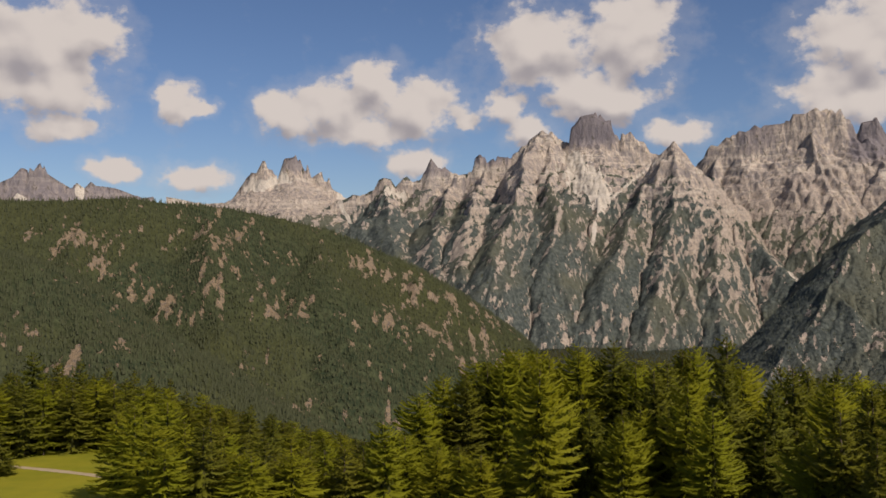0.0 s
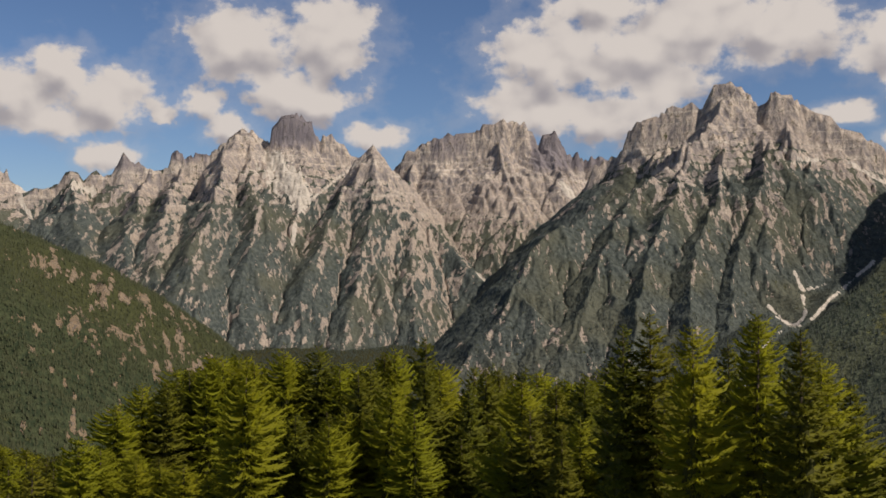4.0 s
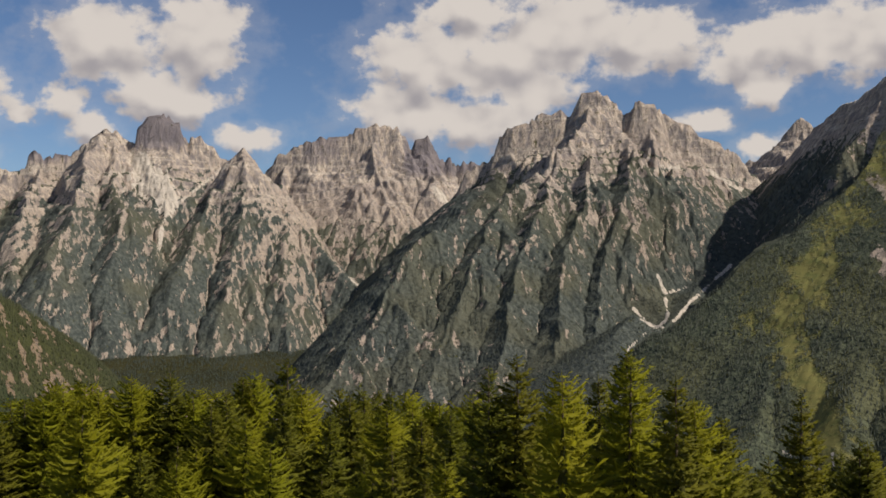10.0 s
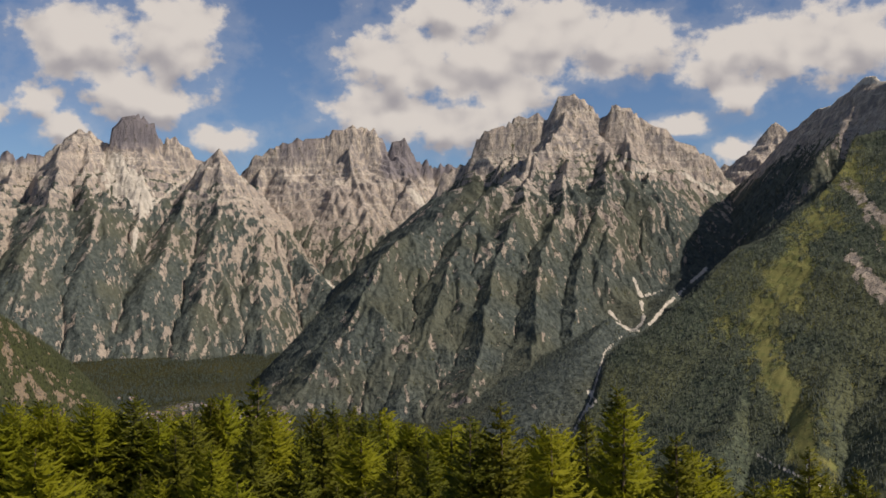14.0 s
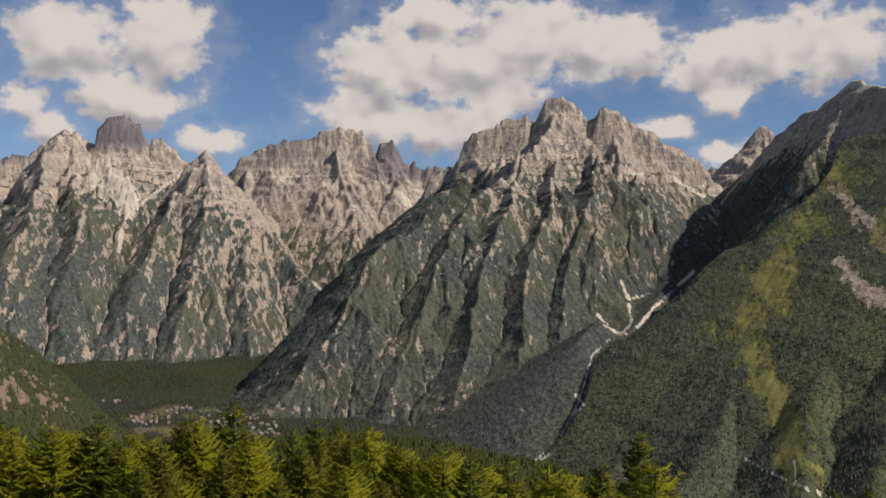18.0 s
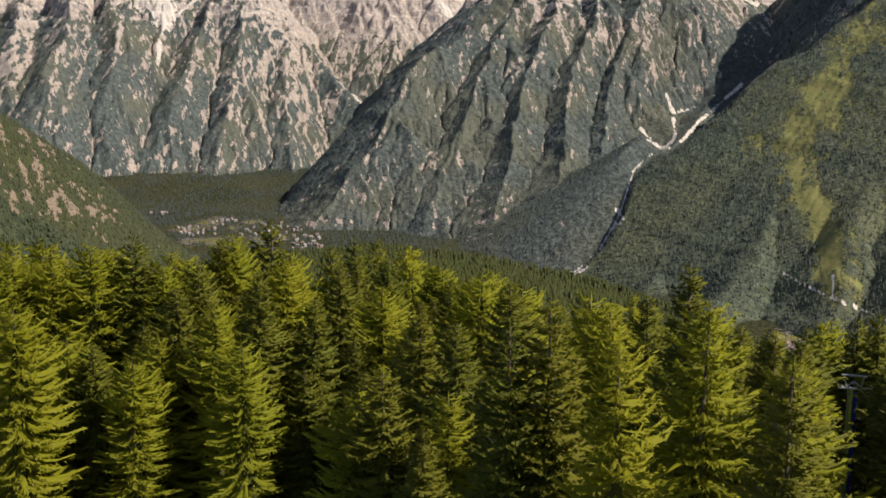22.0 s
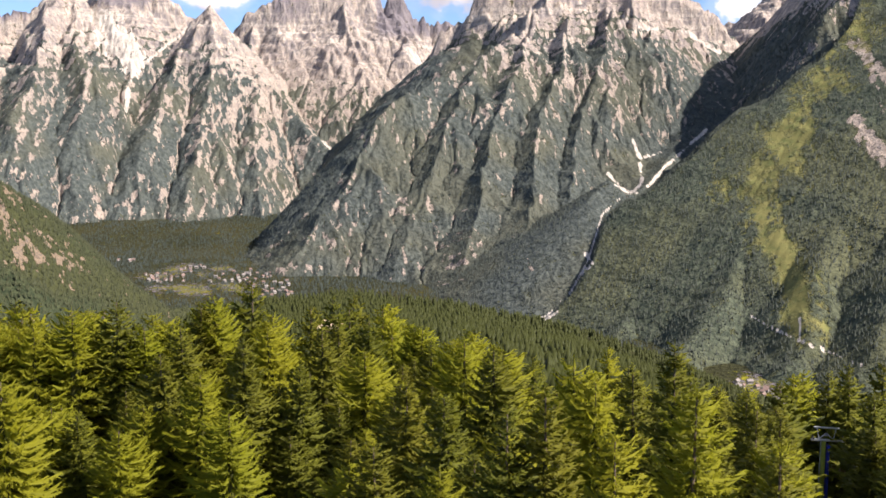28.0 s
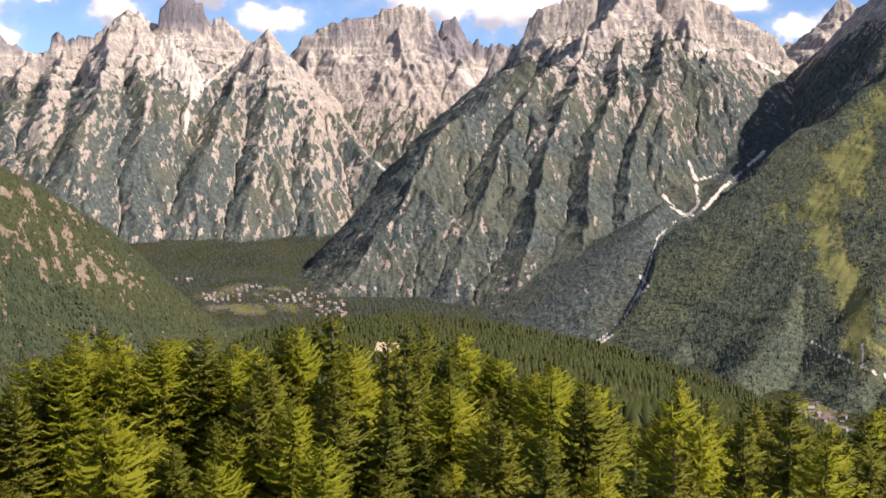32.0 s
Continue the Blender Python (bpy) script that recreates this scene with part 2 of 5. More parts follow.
def foliage_material(name, dark, light, tint, through_it, boughs=False):
    m, n, shader = material(name)
    info = n.add("ShaderNodeObjectInfo")
    island = n.add("ShaderNodeNewGeometry")
    place = n.add("ShaderNodeTexCoord").outputs["Object"]
    grain = n.noise(place, 1.1, 3, 0.6)
    own = n.mix(n.math("ADD", 0.3, n.math("MULTIPLY", island.outputs["Random Per Island"], 0.3)), dark, light)
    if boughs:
        # tone: random per bough, darker inwards for the shade there, lighter young tips
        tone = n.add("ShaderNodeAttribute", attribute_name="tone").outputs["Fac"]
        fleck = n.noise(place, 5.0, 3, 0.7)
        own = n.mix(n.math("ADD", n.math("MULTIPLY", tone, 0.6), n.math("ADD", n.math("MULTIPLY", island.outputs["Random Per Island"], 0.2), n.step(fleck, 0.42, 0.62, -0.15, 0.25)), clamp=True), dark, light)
    else:
        own = n.mix(n.step(grain, 0.35, 0.7, 0.0, 0.6), own, light)
    own = n.mix(n.math("MULTIPLY", info.outputs["Random"], 0.6), own, tint)
    n.put(shader.inputs["Base Color"], own)
    shader.inputs["Roughness"].default_value = 0.6
    trans = n.add("ShaderNodeBsdfTranslucent")
    n.put(trans.inputs["Color"], own)
    both = n.add("ShaderNodeMixShader")
    both.inputs[0].default_value = through_it
    n.put(both.inputs[1], shader.outputs[0])
    n.put(both.inputs[2], trans.outputs[0])
    out = [x for x in m.node_tree.nodes if x.type == "OUTPUT_MATERIAL"][0]
    n.put(out.inputs[0], both.outputs[0])
    return m


def plain_material(name, a, b, scale, rough=0.7, metal=0.0, relief=0.0):
    """A surface of two mixed tones, with grain at two scales."""
    m, n, shader = material(name)
    place = n.add("ShaderNodeTexCoord").outputs["Object"]
    rand = n.add("ShaderNodeObjectInfo").outputs["Random"]
    one, two = n.noise(place, scale, 5, 0.6), n.noise(place, scale * 6, 3, 0.6)
    both = n.math("ADD", n.math("MULTIPLY", one, 0.65), n.math("MULTIPLY", two, 0.35))
    colour = n.mix(n.step(both, 0.36, 0.64), a, b)
    colour = n.mix(n.math("MULTIPLY", rand, 0.3), colour, tuple(0.6 * v for v in a))
    n.put(shader.inputs["Base Color"], colour)
    shader.inputs["Roughness"].default_value, shader.inputs["Metallic"].default_value = rough, metal
    if relief:
        bump(n, shader, both, 0.6, relief)
    return m


ROCK_A, ROCK_B = (0.215, 0.192, 0.182), (0.61, 0.505, 0.39)
# distance haze is in these colours: forest paler and bluer, low_tone duller
mountain_mat = terrain_material("dolomite_and_hazed_forest", ROCK_A, ROCK_B, (0.052, 0.061, 0.056), (0.105, 0.118, 0.1),
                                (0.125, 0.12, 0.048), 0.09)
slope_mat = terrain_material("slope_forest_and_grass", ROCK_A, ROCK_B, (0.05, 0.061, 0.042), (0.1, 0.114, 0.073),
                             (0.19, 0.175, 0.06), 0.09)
hill_mat = terrain_material("hill_forest_and_rock", (0.16, 0.125, 0.085), (0.33, 0.26, 0.175), (0.025, 0.034, 0.018), (0.06, 0.07, 0.034),
                           (0.1, 0.105, 0.04), 0.09, (0.3, 0.23, 0.15), (0.25, 0.18, 0.105))
ground_mat = terrain_material("valley_ground", ROCK_A, ROCK_B, (0.02, 0.022, 0.011), (0.05, 0.052, 0.024),
                              (0.225, 0.205, 0.016), 0.12)
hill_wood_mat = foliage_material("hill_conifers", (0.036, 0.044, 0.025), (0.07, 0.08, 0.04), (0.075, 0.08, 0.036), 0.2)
# far and slope conifers: needle colours greyed and blued for haze
far_wood_mat = foliage_material("hazed_far_conifers", (0.044, 0.056, 0.05), (0.08, 0.096, 0.08), (0.085, 0.096, 0.072), 0.3)
slope_wood_mat = foliage_material("hazed_slope_conifers", (0.05, 0.061, 0.05), (0.09, 0.104, 0.078), (0.1, 0.106, 0.07), 0.3)
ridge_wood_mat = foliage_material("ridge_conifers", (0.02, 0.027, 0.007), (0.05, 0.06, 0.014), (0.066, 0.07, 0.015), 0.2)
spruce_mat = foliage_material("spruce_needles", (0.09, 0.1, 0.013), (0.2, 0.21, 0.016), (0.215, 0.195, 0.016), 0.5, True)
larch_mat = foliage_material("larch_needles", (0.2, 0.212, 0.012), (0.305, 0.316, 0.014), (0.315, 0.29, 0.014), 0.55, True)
# crown core: inner twigs with the shade of the gaps in their colour
core_mat = plain_material("dark_crown_core", (0.045, 0.046, 0.012), (0.09, 0.088, 0.02), 1.2, 0.95)
bark_mat = plain_material("bark", (0.07, 0.05, 0.036), (0.2, 0.15, 0.11), 3.0, 0.95, 0.0, 0.05)

# ---- terrain arithmetic ----
def lattice(ix, iy, seed):
    h = (ix.astype(np.int64) * 374761393 + iy.astype(np.int64) * 668265263 + seed * 974634541) & 0xFFFFFFFF
    h = ((h ^ (h >> 13)) * 1274126177) & 0xFFFFFFFF
    return ((h ^ (h >> 16)) & 0xFFFF).astype(np.float32) / 65535.0


def vnoise(x, y, seed):
    ix, iy = np.floor(x), np.floor(y)
    fx, fy = (x - ix).astype(np.float32), (y - iy).astype(np.float32)
    fx, fy = fx * fx * (3 - 2 * fx), fy * fy * (3 - 2 * fy)
    a, b = lattice(ix, iy, seed), lattice(ix + 1, iy, seed)
    c, d = lattice(ix, iy + 1, seed), lattice(ix + 1, iy + 1, seed)
    return (a + (b - a) * fx) * (1 - fy) + (c + (d - c) * fx) * fy


def fbm(x, y, size, octaves, seed, gain=0.5):
    """Fractal noise from -1 to 1; size: metres of its largest lumps."""
    total, amp, norm = 0.0, 1.0, 0.0
    for k in range(octaves):
        total = total + amp * (2 * vnoise(x / size * 2 ** k, y / size * 2 ** k, seed + 7 * k) - 1)
        norm, amp = norm + amp, amp * gain
    return total / norm


def ridged(x, y, size, octaves, seed):
    total, amp, norm = 0.0, 1.0, 0.0
    for k in range(octaves):
        v = 1 - np.abs(2 * vnoise(x / size * 2 ** k, y / size * 2 ** k, seed + 11 * k) - 1)
        total, norm, amp = total + amp * v * v, norm + amp, amp * 0.5
    return total / norm


def smooth(v, lo, hi):
    u = np.clip((v - lo) / (hi - lo), 0, 1)
    return u * u * (3 - 2 * u)


def spot(az, el, dist):
    """The point that lies at that azimuth and elevation (degrees) and distance over the ground."""
    a = radians(az)
    return (dist * math.sin(a), dist * math.cos(a), dist * math.tan(radians(el)))


def crest(points, dist, wander=0.0, seed=1):
    """A crest line from (azimuth, elevation[, distance]) points."""
    rng = random.Random(seed)
    line, shift = [], 0.0
    for p in points:
        shift = 0.6 * shift + rng.uniform(-wander, wander)
        line.append(spot(p[0], p[1], (p[2] if len(p) > 2 else dist) + shift))
    return line


VALLEY = -332.0


class Massif:
    """A mountain: the highest of many roof-shaped ridges, warped and gullied, on a polar grid seen from the meadow."""

    def __init__(self, az, reach, az_step, r_step, warp=(28, 7), seed=1):
        self.seed = seed
        self.az = np.arange(az[0], az[1] + az_step, az_step)
        self.r = np.arange(reach[0], reach[1] + r_step, r_step)
        a, r = np.meshgrid(np.radians(self.az), self.r, indexing="ij")
        self.x, self.y = r * np.sin(a), r * np.cos(a)
        wx = warp[0] * fbm(self.x, self.y, 170, 3, seed) + warp[1] * fbm(self.x, self.y, 32, 2, seed + 3)
        wy = warp[0] * fbm(self.x, self.y, 170, 3, seed + 50) + warp[1] * fbm(self.x, self.y, 32, 2, seed + 53)
        self.wx, self.wy = (self.x + wx).astype(np.float32), (self.y + wy).astype(np.float32)
        self.h = np.full(self.x.shape, VALLEY - 60, np.float32)
        self.rng = random.Random(seed)

    def ridge(self, line, steep, cliff=0.0, wall=2.4, soft=0.0, exact=False, margin=7.0):
        """Raise the roof along a line of points. cliff: height of the walls under the crest; soft: width of a rounded crest."""
        px, py = (self.x, self.y) if exact else (self.wx, self.wy)
        for p, q in zip(line[:-1], line[1:]):
            aa = sorted(math.degrees(math.atan2(e[0], e[1])) for e in (p, q))
            i0, i1 = np.searchsorted(self.az, aa[0] - margin), np.searchsorted(self.az, aa[1] + margin)
            if i1 <= i0:
                continue
            x, y = px[i0:i1], py[i0:i1]
            dx, dy = q[0] - p[0], q[1] - p[1]
            t = np.clip(((x - p[0]) * dx + (y - p[1]) * dy) / (dx * dx + dy * dy + 1e-6), 0, 1)
            d = np.hypot(x - p[0] - t * dx, y - p[1] - t * dy)
            top = p[2] + t * (q[2] - p[2])
            if soft:
                fall = steep * (np.sqrt(d * d + soft * soft) - soft)
            else:
                w = cliff / wall
                fall = wall * np.minimum(d, w) + steep * np.maximum(d - w, 0)
            self.h[i0:i1] = np.maximum(self.h[i0:i1], (top - fall).astype(np.float32))

    def spur(self, start, heading, length, slope, steep, branch=0.0, level=1, cliff=0.0):
        """A side ridge that goes down from start; heading in degrees clockwise from +y. It may carry side spurs of its own."""
        rng = self.rng
        x, y, z = start
        line, step = [start], length / 7
        turn = 0.0
        for k in range(7):
            turn += rng.uniform(-9, 9)
            a = radians(heading + turn)
            x, y = x + step * math.sin(a), y + step * math.cos(a)
            z -= step * slope * rng.uniform(0.55, 1.4)
            line.append((x, y, z))
            if branch and level and 0 < k < 7:
                for side in (-1, 1):
                    if rng.random() < 0.8:
                        self.spur((x, y, z - 2), heading + turn + side * rng.uniform(35, 65), branch * rng.uniform(0.6, 1.2),
                                  slope * rng.uniform(1.0, 1.3), steep * 1.1, 0, 0)
        self.ridge(line, steep, cliff)

    def spurs(self, line, every, length, slope, steep, branch, drop=(15, 60), lean=0.0, skip=()):
        """Side spurs off a crest, towards the valley in front of it."""
        gone = 0.0
        for p, q in zip(line[:-1], line[1:]):
            seg = math.hypot(q[0] - p[0], q[1] - p[1])
            while gone < seg:
                t = gone / seg
                s = (p[0] + t * (q[0] - p[0]), p[1] + t * (q[1] - p[1]), p[2] + t * (q[2] - p[2]) - self.rng.uniform(*drop))
                toward = math.degrees(math.atan2(-s[0], -s[1]))
                self.spur(s, toward + lean + self.rng.uniform(-20, 20), length * self.rng.uniform(0.75, 1.15), slope, steep, branch)
                gone += every * self.rng.uniform(0.7, 1.3)
            gone -= seg

    def soften(self, share, width, low=-9e9, high=9e9):
        """Fills the gullies in part: a share of the relief gives way to the mean of its surroundings."""
        h = np.maximum(self.h, VALLEY - 40).astype(np.float64)
        mean = h
        for axis, step in ((0, np.radians(self.az[1] - self.az[0]) * self.r.mean()), (1, self.r[1] - self.r[0])):
            k = max(1, int(width / step))
            for _ in range(2):
                pad = [(0, 0), (0, 0)]
                pad[axis] = (k + 1, k)
                total = np.cumsum(np.pad(mean, pad, mode="edge"), axis=axis)
                n = mean.shape[axis]
                a = np.take(total, np.arange(2 * k + 1, 2 * k + 1 + n), axis=axis)
                b = np.take(total, np.arange(0, n), axis=axis)
                mean = (a - b) / (2 * k + 1)
        weight = share * (1 - smooth(h, low, high)) if high < 9e8 else share
        self.h = (h * (1 - weight) + mean * weight).astype(np.float32)

    def roughen(self, tall, fine, rock_from=120.0, ledges=0.6, towers_=46.0):
        """Flutes and crags: relief that runs down the slope, small crags, and ledges in the bare rock higher up."""
        depth = np.hypot(self.x, self.y)
        side = np.arctan2(self.x, self.y) * depth
        shear = side + 0.25 * depth
        flutes = ridged(shear + 12 * fbm(self.x, self.y, 110, 2, self.seed + 23), depth * 0.3, 70, 4, self.seed + 21) - 0.5
        crags = fbm(self.x, self.y, 45, 4, self.seed + 31, 0.6)
        rock = smooth(self.h + 60 * fbm(self.x, self.y, 260, 2, self.seed + 35), rock_from, rock_from + 140)
        ribs = ridged(side + 9 * fbm(self.x, self.y, 60, 2, self.seed + 41), depth * 0.16, 34, 3, self.seed + 43) - 0.55
        bend = 30 * fbm(self.x, self.y, 160, 2, self.seed + 55)
        towers = ridged(side + bend, depth * 0.3 + 0.4 * self.h, 150, 2, self.seed + 57) - 0.55
        self.h += (tall * flutes * (1 + 0.4 * rock) + fine * crags + (0.55 * tall * ribs + towers_ * towers) * rock).astype(np.float32)
        tier = 34 + 10 * fbm(self.x, self.y, 500, 2, self.seed + 45)
        level = (self.h + 14 * fbm(self.x, self.y, 120, 3, self.seed + 47)) / tier
        part_ = level - np.floor(level)
        step = (np.floor(level) + smooth(part_, 0.3, 0.8) - level) * tier
        self.h += (ledges * rock * step).astype(np.float32)

    def erode(self, rounds, strength, share=0.5):
        """Running water: each cell cuts down towards the neighbour it drains to, the more so the larger its catchment."""
        na, nr = self.h.shape
        step_a = np.radians(self.az[1] - self.az[0]) * self.r
        step_r = self.r[1] - self.r[0]
        base = self.h.astype(np.float64)
        h = base + 1.5 * (vnoise(self.x / 6, self.y / 6, self.seed + 91) - 0.5)
        idx = np.arange(na * nr).reshape(na, nr)
        for _ in range(rounds):
            best = np.zeros((na, nr))
            rec, span = idx.copy(), np.ones((na, nr))
            for da, dr in ((-1, 0), (1, 0), (0, -1), (0, 1), (-1, -1), (-1, 1), (1, -1), (1, 1)):
                dist = np.sqrt((da * step_a) ** 2 + (dr * step_r) ** 2)[None, :]
                fall = (h - np.roll(h, (-da, -dr), (0, 1))) / dist
                if da:
                    fall[-1 if da > 0 else 0, :] = 0
                if dr:
                    fall[:, -1 if dr > 0 else 0] = 0
                more = fall > best
                best[more] = fall[more]
                rec[more] = np.roll(idx, (-da, -dr), (0, 1))[more]
                span[more] = np.broadcast_to(dist, (na, nr))[more]
            order = np.argsort(-h.ravel())
            to = rec.ravel().tolist()
            area = np.broadcast_to(step_a * step_r, (na, nr)).ravel().tolist()
            way = order.tolist()
            for i in way:
                j = to[i]
                if j != i:
                    area[j] += area[i]
            self.area = np.array(area).reshape(na, nr)
            pull = (strength * np.minimum(self.area, 4e4) ** 0.5 / span).ravel().tolist()
            flat = h.ravel().tolist()
            for i in reversed(way):
                j = to[i]
                if j != i:
                    flat[i] = (flat[i] + pull[i] * flat[j]) / (1 + pull[i])
            h = np.array(flat).reshape(na, nr)
            # loose slopes settle
            side = 0.25 * (np.roll(h, 1, 0) + np.roll(h, -1, 0) + np.roll(h, 1, 1) + np.roll(h, -1, 1))
            side[[0, -1], :], side[:, [0, -1]] = h[[0, -1], :], h[:, [0, -1]]
            h = 0.8 * h + 0.2 * side
        # what the whole slope lost is given back, so that its form stays and the gullies remain
        lost = base - h
        for axis, step in ((0, step_a.mean()), (1, step_r)):
            k = max(1, int(110 / step))
            for _ in range(2):
                pad = [(0, 0), (0, 0)]
                pad[axis] = (k + 1, k)
                total = np.cumsum(np.pad(lost, pad, mode="edge"), axis=axis)
                n = lost.shape[axis]
                lost = (np.take(total, np.arange(2 * k + 1, 2 * k + 1 + n), axis=axis) - np.take(total, np.arange(0, n), axis=axis)) / (2 * k + 1)
        self.h = np.where(base > VALLEY - 20, base + (h + lost - base) * share, base).astype(np.float32)

    def cap(self, *lines):
        """Keeps the skyline to its measured profile, with a little jagged rock on it."""
        pts = sorted((p[0], p[1]) for line in lines for p in line)
        el = np.interp(self.az, [p[0] for p in pts], [p[1] for p in pts])
        el = el + 0.05 * fbm(self.az * 3.2, self.az * 0, 1.0, 3, self.seed + 61)
        self.h = np.minimum(self.h, (self.r[None, :] * np.tan(np.radians(el))[:, None]).astype(np.float32))

    def slopes(self):
        gr = np.gradient(self.h, self.r, axis=1)
        ga = np.gradient(self.h, np.radians(self.az), axis=0) / self.r[None, :]
        return np.hypot(gr, ga), gr, ga

    def mesh(self, name, cover, mat, label, keep_below=8.0):
        h = self.h
        na, nr = h.shape
        idx = np.arange(na * nr).reshape(na, nr)
        quads = np.stack([idx[:-1, :-1], idx[:-1, 1:], idx[1:, 1:], idx[1:, :-1]], -1).reshape(-1, 4)[:, ::-1]
        z = h.ravel()
        quads = quads[(z[quads] > VALLEY - keep_below).any(1)]
        used = np.unique(quads)
        remap = np.full(na * nr, -1)
        remap[used] = np.arange(len(used))
        verts = np.stack([self.x.ravel()[used], self.y.ravel()[used], z[used]], 1)
        me = bpy.data.meshes.new(name)
        me.from_pydata(verts.tolist(), [], remap[quads].tolist())
        flat = np.ones((len(used), 4), np.float32)
        for k in range(len(cover)):
            flat[:, k] = cover[k].ravel()[used]
        if len(cover) < 4:
            flat[:, 3] = 0.0
        layer = me.color_attributes.new("cover", "FLOAT_COLOR", "POINT")
        layer.data.foreach_set("color", flat.ravel())
        me.materials.append(mat)
        me.shade_smooth()
        ob = new(name, me)
        return tagged(ob, label, "mountain")


def streak(m, points, width, wobble, strength=1.2):
    """A ragged strip of scree along a line."""
    near = along(m, points, width)
    torn = wobble + 0.9 * fbm(m.x, m.y, 12, 3, 83, 0.7)
    return (strength * smooth(near + 0.75 * torn * smooth(near, 0.02, 0.3), 0.36, 0.8)).astype(np.float32)


def along(m, points, width):
    """How near each grid point is to a line given as (azimuth, elevation): 1 on it, 0 beyond width (degrees)."""
    a = np.degrees(np.arctan2(m.x, m.y))
    e = np.degrees(np.arctan2(m.h, np.hypot(m.x, m.y)))
    best = np.full(a.shape, 9e9)
    for p, q in zip(points[:-1], points[1:]):
        dx, dy = q[0] - p[0], q[1] - p[1]
        t = np.clip(((a - p[0]) * dx + (e - p[1]) * dy) / (dx * dx + dy * dy + 1e-9), 0, 1)
        best = np.minimum(best, np.hypot(a - p[0] - t * dx, e - p[1] - t * dy))
    return np.clip(1 - best / width, 0, 1)


def conifer_stuff(name, places, heights, mat, label, parent=None, sides=3, tiers=1):
    """Many far conifers in one mesh: small tiered cones."""
    n = len(places)
    rng = np.random.default_rng(5)
    verts, faces = [], []
    base = 0
    turn = rng.uniform(0, 6.28, n)
    rad = heights * (rng.uniform(0.15, 0.24, n) if tiers == 1 else rng.uniform(0.19, 0.29, n))
    for tier in range(tiers):
        lo = 0.0 if tiers == 1 else (0.08, 0.38, 0.64)[tier]
        hi = 1.0 if tier == tiers - 1 else (0.6, 0.84, 1.0)[tier]
        wide = 1.0 if tier == 0 else (1.0, 0.74, 0.45)[tier]
        ring = []
        for s in range(sides):
            ang = turn + 2 * math.pi * s / sides + tier
            jit = rng.uniform(0.7, 1.25, n)
            ring.append(np.stack([places[:, 0] + rad * wide * jit * np.cos(ang), places[:, 1] + rad * wide * jit * np.sin(ang),
                                  places[:, 2] + heights * (lo + rng.uniform(-0.04, 0.04, n))], 1))
        tip = np.stack([places[:, 0], places[:, 1], places[:, 2] + heights * hi], 1)
        block = np.stack(ring + [tip], 1).reshape(-1, 3)
        verts.append(block)
        k = np.arange(n)[:, None] * (sides + 1) + base
        for s in range(sides):
            faces.append(np.concatenate([k + s, k + (s + 1) % sides, k + sides], 1))
        base += n * (sides + 1)
    me = bpy.data.meshes.new(name)
    me.from_pydata(np.concatenate(verts).tolist(), [], np.concatenate(faces).tolist())
    me.materials.append(mat)
    me.shade_smooth()
    ob = new(name, me)
    ob.parent = parent
    return tagged(ob, label, "" if parent else "forest", kind="stuff")


def wood_on(m, cover, count, size, mat, label, parent, near=0, far=9e9, seed=3):
    """Far conifers on those parts of a massif that are wooded and face the valley."""
    rng = np.random.default_rng(seed)
    slope, gr, ga = m.slopes()
    r = np.hypot(m.x, m.y)
    weight = np.where((cover[0] > 0.5) & (cover[1] < 0.4) & (m.h > VALLEY + 2) & (r > near) & (r < far) & (gr > -0.15), r, 0).ravel()
    pick = rng.choice(weight.size, min(count, int((weight > 0).sum())), replace=False, p=weight / weight.sum())
    jit = rng.uniform(-4, 4, (len(pick), 2))
    x, y = m.x.ravel()[pick] + jit[:, 0], m.y.ravel()[pick] + jit[:, 1]
    z = m.h.ravel()[pick] - 1.0
    height = rng.uniform(size[0], size[1], len(pick))
    return conifer_stuff("conifer_cover", np.stack([x, y, z], 1), height, mat, label, parent)


# ---- the mountains ----
def cover_of(m, line_lo, line_hi, bare=0.95, patch=0.55, seed=9, grass=0.0, low=-260.0, lift=0.0):
    """Where forest, scree and grass lie: forest under the tree line and off the steepest rock, with bare streaks down the slope."""
    slope, gr, ga = m.slopes()
    depth = np.hypot(m.x, m.y)
    side = np.arctan2(m.x, m.y) * depth
    shear = side - 0.55 * m.h
    streaks = fbm(shear, (depth + m.h) * 0.16, 34, 4, seed, 0.65)
    small = fbm(shear, (depth + m.h) * 0.26, 13, 3, seed + 8, 0.7)
    broad = fbm(side, depth, 330, 3, seed + 5)
    high = smooth(m.h, low, low + 420)
    f = 1.05 - smooth(m.h + lift + 70 * broad + 75 * streaks + 40 * small + 60 * (slope - 1.0), line_lo, line_hi)
    bareness = 1.4 * streaks + 2.6 * small + 1.2 * broad + 0.85 * (slope - bare) - 0.35 * ga
    f = f - 0.95 * patch * smooth(bareness, 0.42 - 0.8 * high, 1.3 - 0.8 * high)
    s = np.zeros_like(f)
    g = grass * smooth(broad - 0.15 * slope, 0.0, 0.3)
    return [np.clip(f, 0, 1).astype(np.float32), s.astype(np.float32), np.clip(g, 0, 1).astype(np.float32)]


